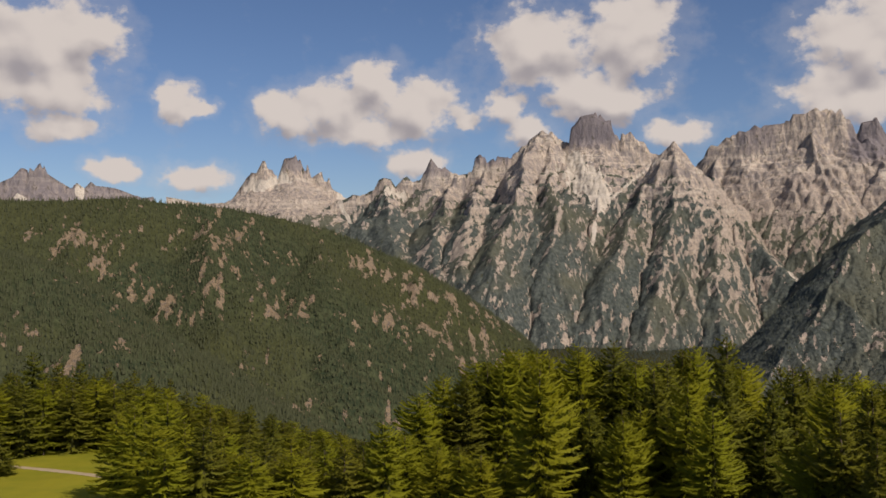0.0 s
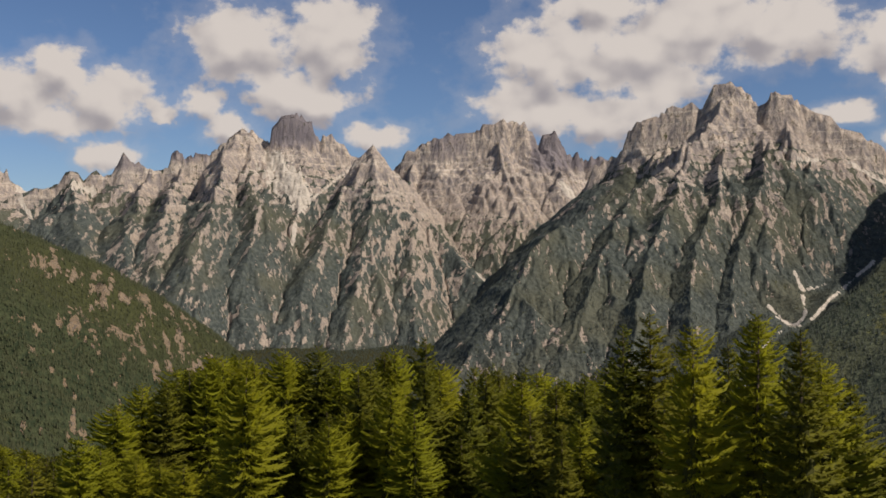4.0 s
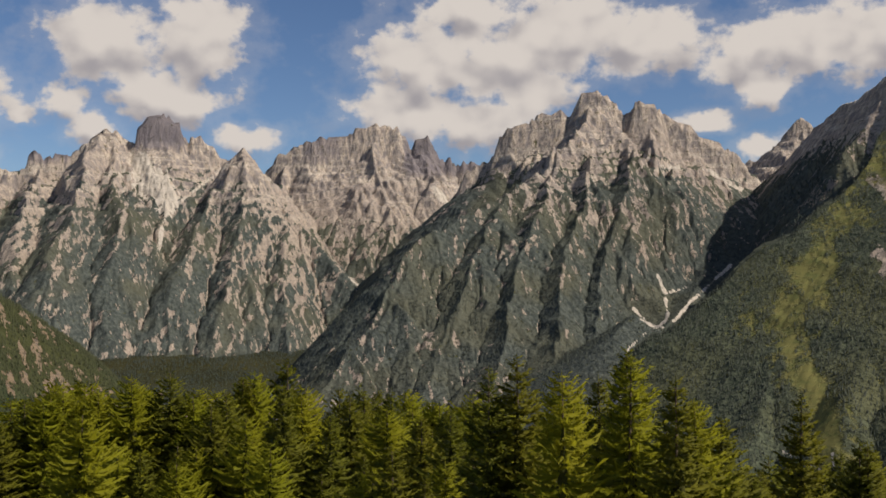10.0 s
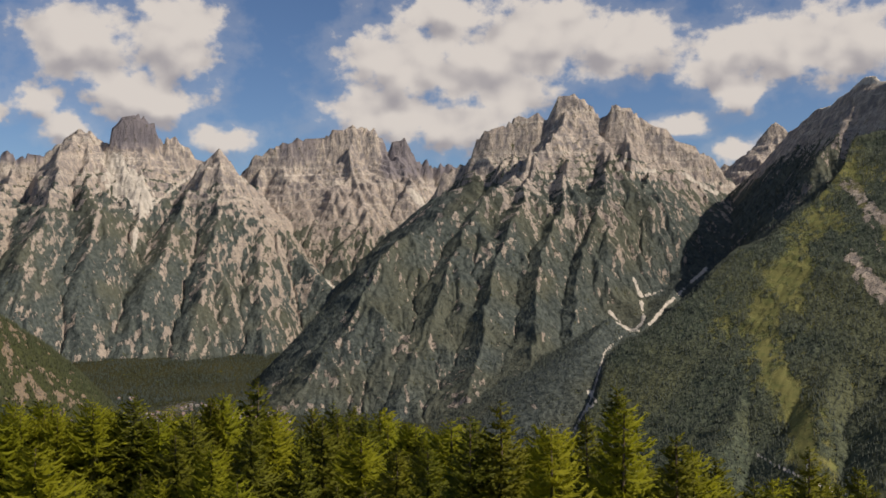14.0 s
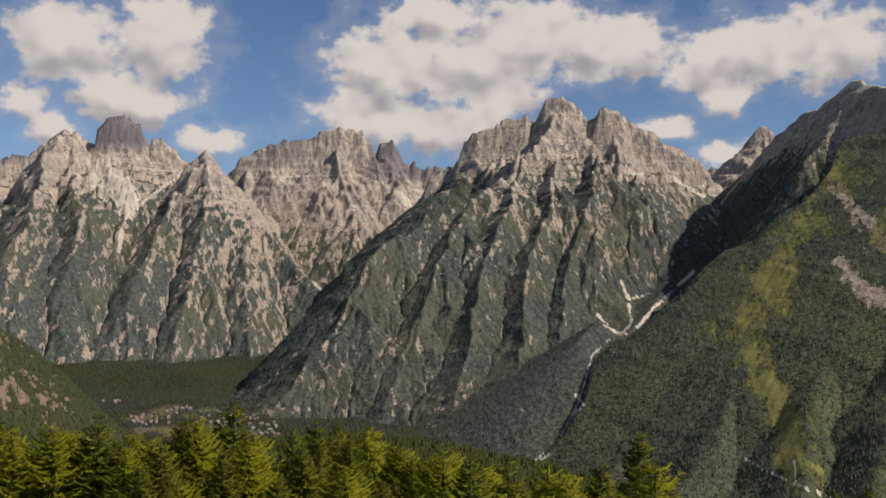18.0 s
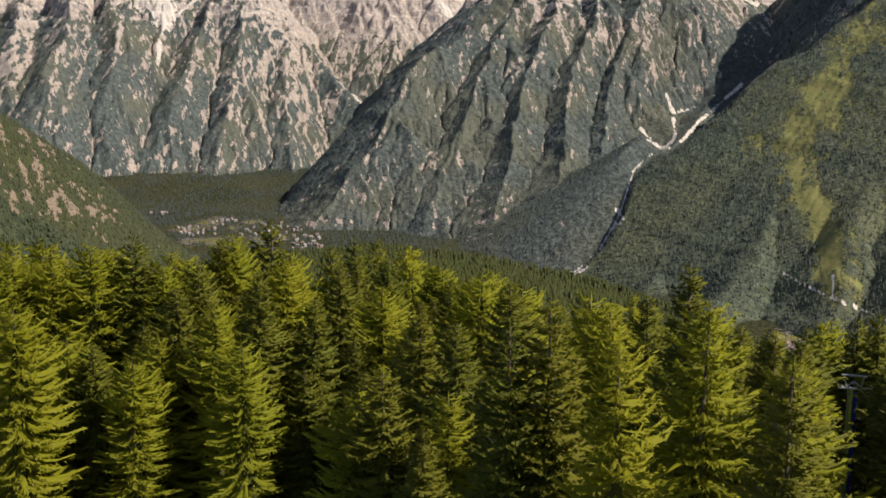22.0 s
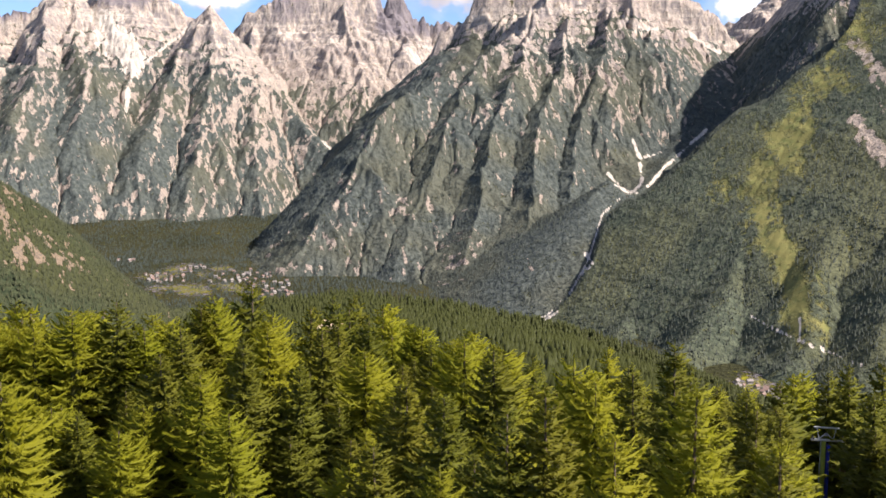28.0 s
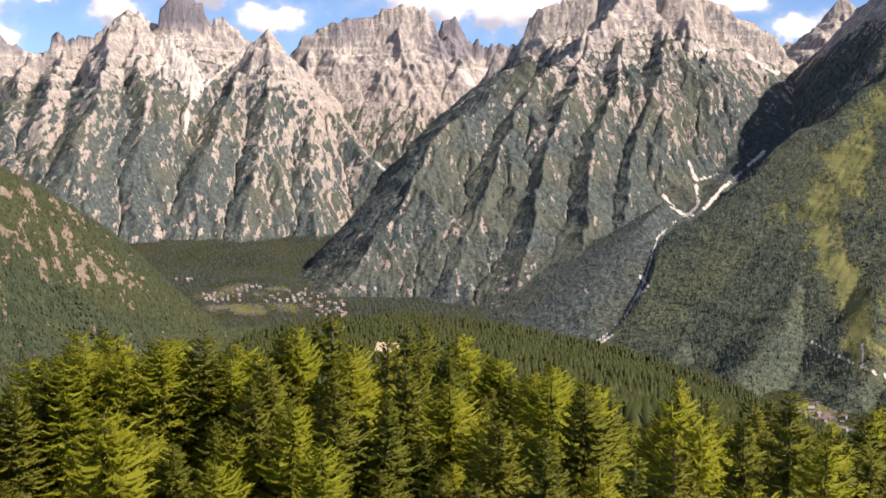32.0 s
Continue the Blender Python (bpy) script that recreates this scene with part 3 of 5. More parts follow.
# the three-towered far group, pale and bare
ZINNEN = [(-27, 3.8), (-25.86, 3.91), (-24.24, 4.31), (-23.22, 5.12), (-22.91, 4.85), (-22.74, 5.07), (-22.26, 5.24), (-21.95, 5.09),
          (-21.59, 4.46), (-20.7, 4.18), (-19.42, 4.33), (-18.42, 4.0), (-16.38, 3.62), (-13.86, 3.42), (-12.58, 3.34),
          (-11.95, 3.76), (-11.09, 4.86), (-10.23, 5.73), (-9.75, 5.0), (-9.53, 4.87), (-9.14, 5.74), (-8.59, 6.1), (-8.14, 5.66),
          (-7.92, 5.01), (-7.82, 5.56), (-7.57, 4.88), (-7.14, 5.27), (-6.82, 4.66), (-6.59, 4.79), (-6.47, 4.23), (-5.62, 3.78),
          (-4.28, 3.91), (-3.0, 3.6)]
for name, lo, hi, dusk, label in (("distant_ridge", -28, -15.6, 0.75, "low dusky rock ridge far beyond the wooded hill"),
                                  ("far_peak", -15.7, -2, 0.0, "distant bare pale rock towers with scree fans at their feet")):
    rim = [p for p in ZINNEN if lo - 1 <= p[0] <= hi + 1]
    m = Massif((lo, hi), (3900, 4850), 0.06, 9, (14, 4), 4)
    line = crest(rim, 4600, 12, 3)
    m.ridge(line, 0.62, 110, 5.0, exact=True)
    m.spurs(line, 130, 420, 0.5, 0.8, 90, (60, 110))
    m.roughen(12, 5, 150, 0.5, 24)
    m.erode(2, 0.05, 0.8)
    m.ridge(line, 2.6, 40, 6.0, exact=True)
    m.cap(rim)
    c = cover_of(m, 80, 200, 0.9, 0.5, 14)
    c[1] = np.maximum(c[1], (0.75 * smooth(fbm(m.x, m.y, 60, 3, 5) - 0.004 * np.abs(m.h - 320), 0.0, 0.3)).astype(np.float32))
    e0 = np.degrees(np.arctan2(m.h, np.hypot(m.x, m.y)))
    a0 = np.degrees(np.arctan2(m.x, m.y))
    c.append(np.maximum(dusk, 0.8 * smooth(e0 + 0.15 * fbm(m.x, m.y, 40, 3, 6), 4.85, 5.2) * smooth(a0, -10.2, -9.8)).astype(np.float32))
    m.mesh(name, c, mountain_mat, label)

# the long main range with its dome, its broad tower and the pointed spire
MID = [(-7.32, 2.8), (-5.62, 3.58), (-4.21, 3.97), (-3.39, 4.89), (-2.74, 4.33), (-2.27, 4.78), (-1.48, 4.59), (-1.02, 5.01),
       (-0.68, 5.76), (-0.13, 5.43), (0.23, 5.26), (0.73, 5.13)]
RANGE_A = [(0.73, 5.13), (1.46, 4.92), (1.79, 5.17), (1.9, 5.78), (2.17, 6.0), (2.45, 5.92), (2.62, 5.5), (2.93, 5.73), (3.29, 5.95),
           (3.86, 5.85), (4.26, 6.08), (5.03, 6.72), (5.82, 7.37), (6.4, 7.3), (7.0, 6.8), (7.35, 6.5), (7.5, 7.65), (8.01, 8.23),
           (8.7, 8.38), (9.21, 8.15), (9.73, 7.86), (9.88, 7.12), (10.28, 6.82), (10.41, 7.23), (10.87, 7.15), (11.7, 6.41),
           (12.42, 5.7), (12.73, 5.93), (13.27, 6.52), (13.8, 6.02), (14.34, 5.1)]
RANGE_B = [(14.34, 5.1), (14.56, 5.2), (15.1, 6.1), (16.06, 6.57), (17.25, 7.14), (18.12, 7.31), (19.23, 7.32), (19.65, 7.75),
           (20.86, 8.12), (21.52, 7.86), (22.07, 7.9), (22.63, 7.13), (22.86, 6.58), (23.19, 7.19), (23.85, 7.32), (24.28, 6.48),
           (24.83, 5.83), (25.16, 6.15), (25.49, 5.6), (25.92, 5.89), (26.48, 5.83), (27.5, 5.5), (29, 5.2)]
m = Massif((-8.5, 30), (2850, 4720), 0.06, 7, (30, 8), 11)
line_a, line_b, line_m = crest(RANGE_A, 4250, 10, 5), crest(RANGE_B, 4420, 12, 6), crest(MID, 4350, 12, 7)
for l in (line_m, line_a, line_b):
    m.ridge(l, 0.85, 120, 5.0, exact=True)
m.spurs(line_m, 150, 700, 0.6, 1.0, 150, (70, 130), 12)
m.spurs(line_a, 165, 520, 0.72, 1.15, 120, (70, 140), 6)
m.spurs(line_b, 120, 480, 0.8, 1.25, 110, (40, 110), -4)
# the long wooded spurs that come down to the valley
dome = [spot(5.82, 7.0, 4180), spot(4.9, 5.6, 4020), spot(4.6, 4.2, 3800), spot(3.6, 2.2, 3560), spot(2.9, 0.0, 3330), spot(2.2, -3.0, 3150)]
dome_b = [spot(6.4, 6.9, 4180), spot(6.3, 4.9, 3960), spot(6.6, 3.6, 3740), spot(6.4, 1.5, 3520), spot(6.0, -1.0, 3320), spot(5.6, -4.5, 3120)]
spire = [spot(13.27, 6.45, 4000), spot(13.3, 5.3, 3920), spot(13.5, 4.2, 3820), spot(13.2, 2.6, 3640), spot(12.6, 0.4, 3440),
         spot(12.0, -2.0, 3250), spot(11.6, -5.2, 3050)]
spire_r = [spot(13.35, 6.0, 3990), spot(14.2, 4.6, 3950), spot(15.58, 2.96, 3850), spot(17.51, 0.76, 3650), spot(19.13, -0.88, 3480),
           spot(20.76, -2.19, 3350)]
spire_l = [spot(12.9, 5.6, 3980), spot(12.0, 4.3, 3900), spot(11.0, 2.9, 3700), spot(10.0, 0.6, 3480), spot(9.3, -1.6, 3280), spot(9.0, -5.0, 3080)]
mid_face = [spot(15.2, 3.2, 3860), spot(15.4, 1.4, 3620), spot(15.6, -0.8, 3400), spot(15.8, -3.2, 3220), spot(16.0, -5.0, 3080)]
peak_face = [spot(20.9, 7.2, 4380), spot(20.7, 5.8, 4260), spot(21.4, 4.3, 4100), spot(22.2, 2.6, 3920), spot(23.4, 0.8, 3750)]
left_a = [spot(0.7, 4.6, 4280), spot(0.0, 3.2, 4000), spot(-0.8, 1.2, 3700), spot(-0.4, -1.2, 3420), spot(0.2, -3.6, 3200)]
left_b = [spot(-3.3, 4.3, 4280), spot(-3.4, 2.4, 4000), spot(-3.0, 0.4, 3700), spot(-2.6, -2, 3400)]
left_c = [spot(2.6, 5.1, 4200), spot(1.9, 3.9, 3980), spot(1.2, 2.0, 3700), spot(1.0, -0.4, 3430), spot(1.2, -3.5, 3180)]
for l in (dome, dome_b, spire, spire_r, spire_l, mid_face, left_a, left_b, left_c):
    m.ridge(l, 1.05, 0)
    m.spurs(l, 105, 210, 0.8, 1.25, 70, (2, 18), 0)
m.ridge([spot(13.27, 6.52, 3990), spot(13.35, 6.1, 3985)], 1.3, 60, 2.6, exact=True)
m.ridge(peak_face, 1.15, 60)
m.spurs(peak_face, 70, 200, 0.8, 1.3, 60, (5, 25))
m.soften(0.3, 60, 120, 300)
m.roughen(17, 7, 110, 0.7, 62.0)
m.erode(3, 0.055, 1.0)
for l in (line_m, line_a, line_b):
    m.ridge(l, 2.6, 40, 6.0, exact=True)
m.ridge(crest([p for p in RANGE_A if 7.4 < p[0] < 9.9], 4205, 0, 5), 4.0, 90, 8.0, exact=True)
m.cap(MID, RANGE_A, RANGE_B)
a0 = np.degrees(np.arctan2(m.x, m.y))
lift = 190 * smooth(a0, 14.6, 16.6) * smooth(np.hypot(m.x, m.y), 3600, 3800)
c = cover_of(m, 262, 425, 1.15, 0.95, 21, low=-300, lift=lift)
e0 = np.degrees(np.arctan2(m.h, np.hypot(m.x, m.y)))
wob = fbm(m.x, m.y, 40, 4, 77, 0.65)
for pts, w in (([(6.8, 4.85), (8.0, 4.1), (9.1, 3.1)], 0.75), ([(7.6, 5.5), (8.5, 4.4), (9.2, 3.1)], 1.0), ([(8.6, 5.1), (9.2, 3.5)], 0.9), ([(9.2, 3.2), (8.85, 2.0), (8.6, 0.7)], 0.2),
               ([(9.6, 3.2), (10.8, 4.2), (12.2, 5.3)], 0.13), ([(19.3, -0.9), (20.6, -2.1)], 0.16), ([(-6.0, 3.3), (-5.4, 2.0)], 0.2),
               ([(24.2, 4.2), (25.0, 3.4)], 0.35), ([(-3.2, 3.9), (-2.4, 3.6)], 0.5), ([(21.0, -0.2), (21.2, -1.4)], 0.16)):
    c[1] = np.maximum(c[1], streak(m, pts, w, wob))
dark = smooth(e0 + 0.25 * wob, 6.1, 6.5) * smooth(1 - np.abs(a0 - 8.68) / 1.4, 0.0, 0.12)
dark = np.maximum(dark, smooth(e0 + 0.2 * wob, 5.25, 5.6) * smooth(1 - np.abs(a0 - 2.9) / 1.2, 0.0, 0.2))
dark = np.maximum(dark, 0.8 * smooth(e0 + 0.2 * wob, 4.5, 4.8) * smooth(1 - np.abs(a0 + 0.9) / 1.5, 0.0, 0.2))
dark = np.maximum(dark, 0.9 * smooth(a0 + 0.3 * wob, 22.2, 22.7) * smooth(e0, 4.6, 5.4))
# the peak's left face in shade, darkened in the rock colour
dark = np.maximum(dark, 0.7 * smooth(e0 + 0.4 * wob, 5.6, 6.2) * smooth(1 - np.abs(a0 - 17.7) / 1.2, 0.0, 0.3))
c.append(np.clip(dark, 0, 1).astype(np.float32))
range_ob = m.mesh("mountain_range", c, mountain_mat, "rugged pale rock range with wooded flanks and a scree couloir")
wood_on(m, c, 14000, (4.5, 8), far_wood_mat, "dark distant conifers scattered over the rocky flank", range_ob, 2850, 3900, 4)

# the big summit massif in front of it
SUMMIT = [(26.0, 5.3), (26.81, 5.67), (27.7, 6.15), (28.03, 7.35), (28.82, 7.99), (29.61, 8.05), (30.26, 8.52), (31.57, 8.76), (32.12, 8.49),
          (32.35, 9.03), (32.77, 9.82), (33.42, 9.87), (33.97, 9.69), (34.74, 9.07), (35.15, 8.42), (35.6, 8.63), (35.8, 9.17),
          (36.24, 9.22), (36.88, 8.91), (37.41, 8.45), (38.57, 7.91), (39.62, 7.02), (40.45, 6.65), (41.46, 5.9), (42.0, 5.1), (42.6, 4.6)]
m = Massif((14.5, 43.5), (1650, 3800), 0.06, 6.5, (30, 8), 31)
line = crest(SUMMIT, 3480, 10, 8)
m.ridge(line, 0.85, 110, 4.0, exact=True)
m.spurs(line, 95, 420, 0.78, 1.2, 110, (30, 100), 0)
shoulder = [spot(33.4, 9.3, 3420), spot(32.2, 7.3, 3260), spot(30.6, 5.6, 3120), spot(28.3, 4.36, 2980), spot(26.0, 3.06, 2860),
            spot(24.2, 2.08, 2750), spot(22.7, 0.76, 2640), spot(21.4, -1.53, 2520), spot(20.1, -3.48, 2420), spot(18.6, -5.2, 2320), spot(16.8, -7.4, 2230)]
face_a = [spot(28.3, 4.2, 2970), spot(27.4, 2.4, 2780), spot(26.4, 0.2, 2600), spot(25.2, -2.6, 2430), spot(24.3, -5.5, 2280), spot(23.6, -8.6, 2120)]
face_b = [spot(30.8, 5.3, 3080), spot(30.2, 3.3, 2870), spot(29.3, 0.8, 2650), spot(28.6, -2.0, 2430), spot(28.0, -5.4, 2200), spot(27.6, -9.3, 1980)]
face_c = [spot(33.6, 6.6, 3200), spot(33.0, 4.2, 2980), spot(32.0, 1.6, 2740), spot(31.4, -1.6, 2480), spot(31.0, -5.2, 2200), spot(30.6, -9.8, 1900)]
face_d = [spot(36.0, 6.4, 3220), spot(35.4, 4.4, 3000), spot(34.6, 1.8, 2800), spot(33.9, -1.2, 2560), spot(33.4, -4.6, 2300), spot(32.6, -9.4, 1960)]
face_e = [spot(38.0, 5.6, 3220), spot(37.4, 3.6, 3060), spot(36.6, 1.4, 2900), spot(35.8, -1.0, 2700), spot(35.2, -3.6, 2480)]
m.ridge(shoulder, 0.95, 25, 2.0)
m.spurs(shoulder, 130, 340, 0.75, 1.15, 90, (4, 22), 8)
for l in (face_a, face_b, face_c, face_d, face_e):
    m.ridge(l, 1.0, 12, 2.0)
    m.spurs(l, 105, 230, 0.72, 1.2, 80, (2, 18), 0)
m.ridge([spot(41.0, 3.9, 3350), spot(41.8, 3.6, 3300)], 0.5, 0)
# the stream's bed between this massif and the slope beside it
BED = ((31.6, -11.2, 1740), (32.6, -10.5, 1825), (33.9, -9.2, 1930), (34.95, -7.3, 2010), (35.5, -5.3, 2104), (36.6, -4.1, 2190))


def lay_bed():
    """The bed of the stream and the wooded apron above it."""
    m.ridge([spot(31.6, -11.2, 1740), spot(32.6, -10.5, 1825), spot(33.9, -9.2, 1930), spot(34.95, -7.3, 2010), spot(35.5, -5.3, 2104), spot(36.6, -4.1, 2190),
             spot(37.6, -3.5, 2420), spot(38.5, -2.5, 2560), spot(39.5, -1.0, 2760), spot(40.4, 0.8, 3000)], 0.45, 0, exact=True, margin=16)
    for k in (0.4, 0.8, 1.2):
        m.ridge([spot(p[0] - 0.8 * k, p[1] + 0.95 * k * (0.5 if p[0] < 33 else 1.0), p[2] - 60 * k) for p in BED[0 if k < 0.5 else 2:]], 0.6, 0, exact=True, margin=16)


lay_bed()
m.soften(0.6, 90, -290, -60)
m.soften(0.3, 60, 190, 360)
m.roughen(17, 7, 190, 0.75, 62)
m.erode(3, 0.055, 1.0)
lay_bed()
m.ridge(line, 2.2, 30, 5.0, exact=True)
m.cap([(14, 8.0), (25.5, 8.0)], SUMMIT)
c = cover_of(m, 220, 410, 1.2, 0.78, 41, low=-120)
c[0] = np.maximum(c[0], smooth(along(m, [(31.6, -10.8), (33.2, -9.0), (34.2, -7.0), (34.9, -5.0)], 2.0), 0.2, 0.5))
wob = fbm(m.x, m.y, 30, 4, 78, 0.65)
SCREE_Y = (([(37.0, -0.7), (37.4, -1.7), (37.6, -3.1), (37.1, -3.7)], 0.17), ([(37.5, -1.8), (38.6, -1.45)], 0.11), ([(35.7, -2.7), (36.6, -3.6), (37.2, -3.7)], 0.22),
           ([(41.0, -0.2), (40.0, -1.15), (38.75, -2.35), (37.9, -3.4)], 0.16), ([(36.4, -4.0), (35.4, -4.9), (34.9, -6.6), (34.6, -7.6), (33.7, -9.3), (32.3, -10.8)], 0.065),
           ([(34.5, -7.2), (34.9, -7.7), (34.3, -8.3)], 0.2), ([(32.9, -10.5), (32.0, -11.0)], 0.22))
for pts, w in SCREE_Y + (([(36.4, 6.0), (37.2, 5.4), (38.2, 5.3)], 0.17), ([(39.6, 5.2), (41.6, 4.0)], 0.2)):
    c[1] = np.maximum(c[1], streak(m, pts, w, wob))
summit_ob = m.mesh("summit_massif", c, mountain_mat, "craggy rock summit above steep wooded ribs and pale cliffs")
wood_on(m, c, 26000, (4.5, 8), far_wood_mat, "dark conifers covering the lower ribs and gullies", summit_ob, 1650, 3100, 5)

# the notched peak behind the basin
NOTCH = [(39.8, 4.6), (41.09, 5.12), (41.76, 5.57), (42.7, 5.82), (43.51, 6.45), (44.11, 7.26), (44.7, 7.84), (45.2, 7.51), (45.58, 6.98), (46.5, 6.8), (47.5, 6.4)]
m = Massif((39, 48), (3400, 4250), 0.06, 8, (16, 5), 51)
line = crest(NOTCH, 3950, 10, 9)
m.ridge(line, 0.8, 60, 2.8, exact=True)
m.spurs(line, 100, 380, 0.7, 1.1, 90, (30, 90))
m.roughen(14, 6, 150, 0.6)
m.ridge(line, 2.2, 30, 5.0, exact=True)
m.cap(NOTCH)
c = cover_of(m, 180, 330, 1.0, 0.7, 55)
m.mesh("notched_peak", c, mountain_mat, "jagged bare rock peak beyond the shaded basin")

# the high ridge whose valley side lies in shade
DARK = [(40.15, 1.03, 3500), (41.07, 2.44, 3480), (41.84, 3.69, 3460), (42.9, 4.51, 3420), (44.24, 5.81, 3340), (45.4, 7.3, 3260), (45.86, 7.61, 3220),
        (46.64, 8.35, 3160), (47.61, 8.8, 3080), (48.74, 9.65, 2990), (49.33, 10.07, 2930), (49.76, 10.1, 2890), (50.36, 9.82, 2840),
        (50.95, 9.62, 2790), (53, 9.8, 2700), (56, 10.2, 2620), (60, 10.0, 2560)]
m = Massif((38.5, 60), (2300, 3900), 0.07, 8, (24, 7), 61)
line = crest(DARK, 3000, 4, 10)
m.ridge(line, 1.45, 0, exact=True)
m.spurs(line, 190, 260, 0.95, 1.3, 70, (20, 60), 8)
m.roughen(9, 5, 300, 0.4, 10)
m.erode(2, 0.05, 1.0)
m.cap([p[:2] for p in DARK])
c = cover_of(m, 210, 420, 1.0, 0.5, 65)
wob = fbm(m.x, m.y, 30, 4, 78, 0.65)
for pts, w in SCREE_Y[:4]:
    c[1] = np.maximum(c[1], streak(m, pts, w, wob))
c[1] = np.maximum(c[1], (0.8 * smooth(along(m, [(47.2, 8.6), (49.0, 9.8), (51, 9.7)], 0.5) + 0.5 * wob, 0.3, 0.7)).astype(np.float32))
dark_ob = m.mesh("shaded_ridge", c, mountain_mat, "high ridge with a dark wooded flank and stony crest")
wood_on(m, c, 4000, (8, 13), far_wood_mat, "dark conifers on the shaded flank", dark_ob, 2300, 3200, 6)

# the near slope with grassy strips
RIGHT = [(31.4, -11.4, 1660), (32.6, -10.6, 1740), (33.9, -9.3, 1850), (34.95, -7.4, 1970), (35.5, -5.4, 2080), (36.6, -4.2, 2160), (37.32, -4.08, 2200),
         (38.57, -3.11, 2240), (39.35, -2.4, 2260), (40.59, -1.31, 2290), (41.42, -0.36, 2310), (42.66, 0.8, 2340), (44.24, 1.45, 2380),
         (45.65, 2.88, 2420), (46.6, 3.47, 2450), (47.38, 4.27, 2480), (48.14, 5.27, 2510), (48.43, 6.16, 2530), (48.71, 6.84, 2540),
         (49.73, 7.08, 2550), (52, 7.8, 2560), (55, 8.6, 2560), (60, 9.0, 2560)]
m = Massif((30.5, 60), (1050, 2800), 0.08, 7, (22, 6), 71)
line = crest(RIGHT, 2300, 0, 11)
m.ridge(line, 0.62, 0, exact=True, margin=20)
spur_a = [spot(48.4, 5.8, 2500), spot(47.6, 2.6, 2300), spot(46.2, -0.8, 2080), spot(44.4, -4.0, 1880), spot(42.4, -7.4, 1680), spot(40.6, -11.4, 1480), spot(39.8, -14.0, 1330)]
spur_b = [spot(50.5, 6.4, 2500), spot(50.0, 3.0, 2250), spot(49.4, -0.6, 2000), spot(48.2, -4.2, 1780), spot(47.0, -8.2, 1560), spot(46.2, -12.6, 1370)]
spur_c = [spot(54, 7.6, 2500), spot(53.4, 3.4, 2200), spot(52.6, -1, 1900), spot(51.6, -6, 1620), spot(50.6, -11, 1380)]
spur_d = [spot(41.4, -0.8, 2290), spot(40.0, -4.2, 2050), spot(38.2, -7.6, 1830), spot(36.4, -11.2, 1600)]
for l in (spur_a, spur_b, spur_c, spur_d):
    m.ridge(l, 0.72, 0, soft=16, margin=14)
    m.spurs(l, 150, 230, 0.6, 0.9, 80, (6, 24), 0)
m.roughen(7, 4, 240, 0.3, 20)
m.erode(2, 0.04, 0.4)
m.cap([p[:2] for p in RIGHT])
a0 = np.degrees(np.arctan2(m.x, m.y))
r0 = np.hypot(m.x, m.y)
bed_r = np.interp(a0, [p[0] for p in RIGHT], [p[2] for p in RIGHT])
m.h = np.where((a0 < 37.2) & (r0 > bed_r), m.h - 1.3 * (r0 - bed_r), m.h).astype(np.float32)
c = cover_of(m, 300, 560, 1.0, 0.1, 75)
a0 = np.degrees(np.arctan2(m.x, m.y))
e0 = np.degrees(np.arctan2(m.h, np.hypot(m.x, m.y)))
lump = 0.6 * fbm(m.x, m.y, 80, 4, 88, 0.62) + 0.75 * fbm(a0 * 30, e0 * 12 + a0 * 9, 22, 4, 89, 0.65)
for pts, w in (([(48.0, 4.6), (46.4, 2.2), (44.6, -1.2), (43.6, -3.2)], 3.3), ([(44.8, -1.5), (44.2, -4.4), (45.6, -8), (46.2, -10.5)], 2.4), ([(52, 5.0), (50.2, 1.5)], 1.2),
               ([(45.8, -8.2), (47.2, -11.2)], 1.6)):
    near = along(m, pts, w)
    c[2] = np.maximum(c[2], (0.8 * smooth(near + 0.9 * lump, 0.0, 1.25)).astype(np.float32))
for pts, w in (([(48.2, 4.4), (50.5, 2.0)], 0.9), ([(48.6, 0.4), (50.5, -1.6)], 1.1), ([(51, 1.5), (53, -1)], 1.0), ([(49.2, 3.4), (50.0, 0.5)], 0.5)):
    c[0] = np.minimum(c[0], (1 - 0.85 * smooth(along(m, pts, w) + 0.7 * lump, 0.3, 0.9)).astype(np.float32))
for pts, w in SCREE_Y[3:] + (([(43.6, -10.2), (44.6, -10.7), (46.1, -11.3), (47.5, -11.75), (49.5, -12.4)], 0.1), ([(46.25, -10.2), (46.25, -11.3)], 0.1), ([(42.2, -13.7), (43.2, -14.0), (44.4, -14.5), (45.6, -14.8)], 0.2)):
    c[1] = np.maximum(c[1], streak(m, pts, w, fbm(m.x, m.y, 26, 3, 79)))
right_ob = m.mesh("near_slope", c, slope_mat, "broad wooded mountainside with strips of pale green grass")
town = np.hypot((a0 - 44.3) / 1.8, (np.hypot(m.x, m.y) - 1290) / 85) < 1
c2 = [np.where(town | (c[2] > 0.3 + 0.5 * vnoise(m.x / 13, m.y / 13, 5)), 0.0, c[0]), c[1]]
slope_grid = m
wood_on(m, c2, 24000, (5, 9), slope_wood_mat, "dense conifers on the mountainside", right_ob, 1050, 2650, 7)

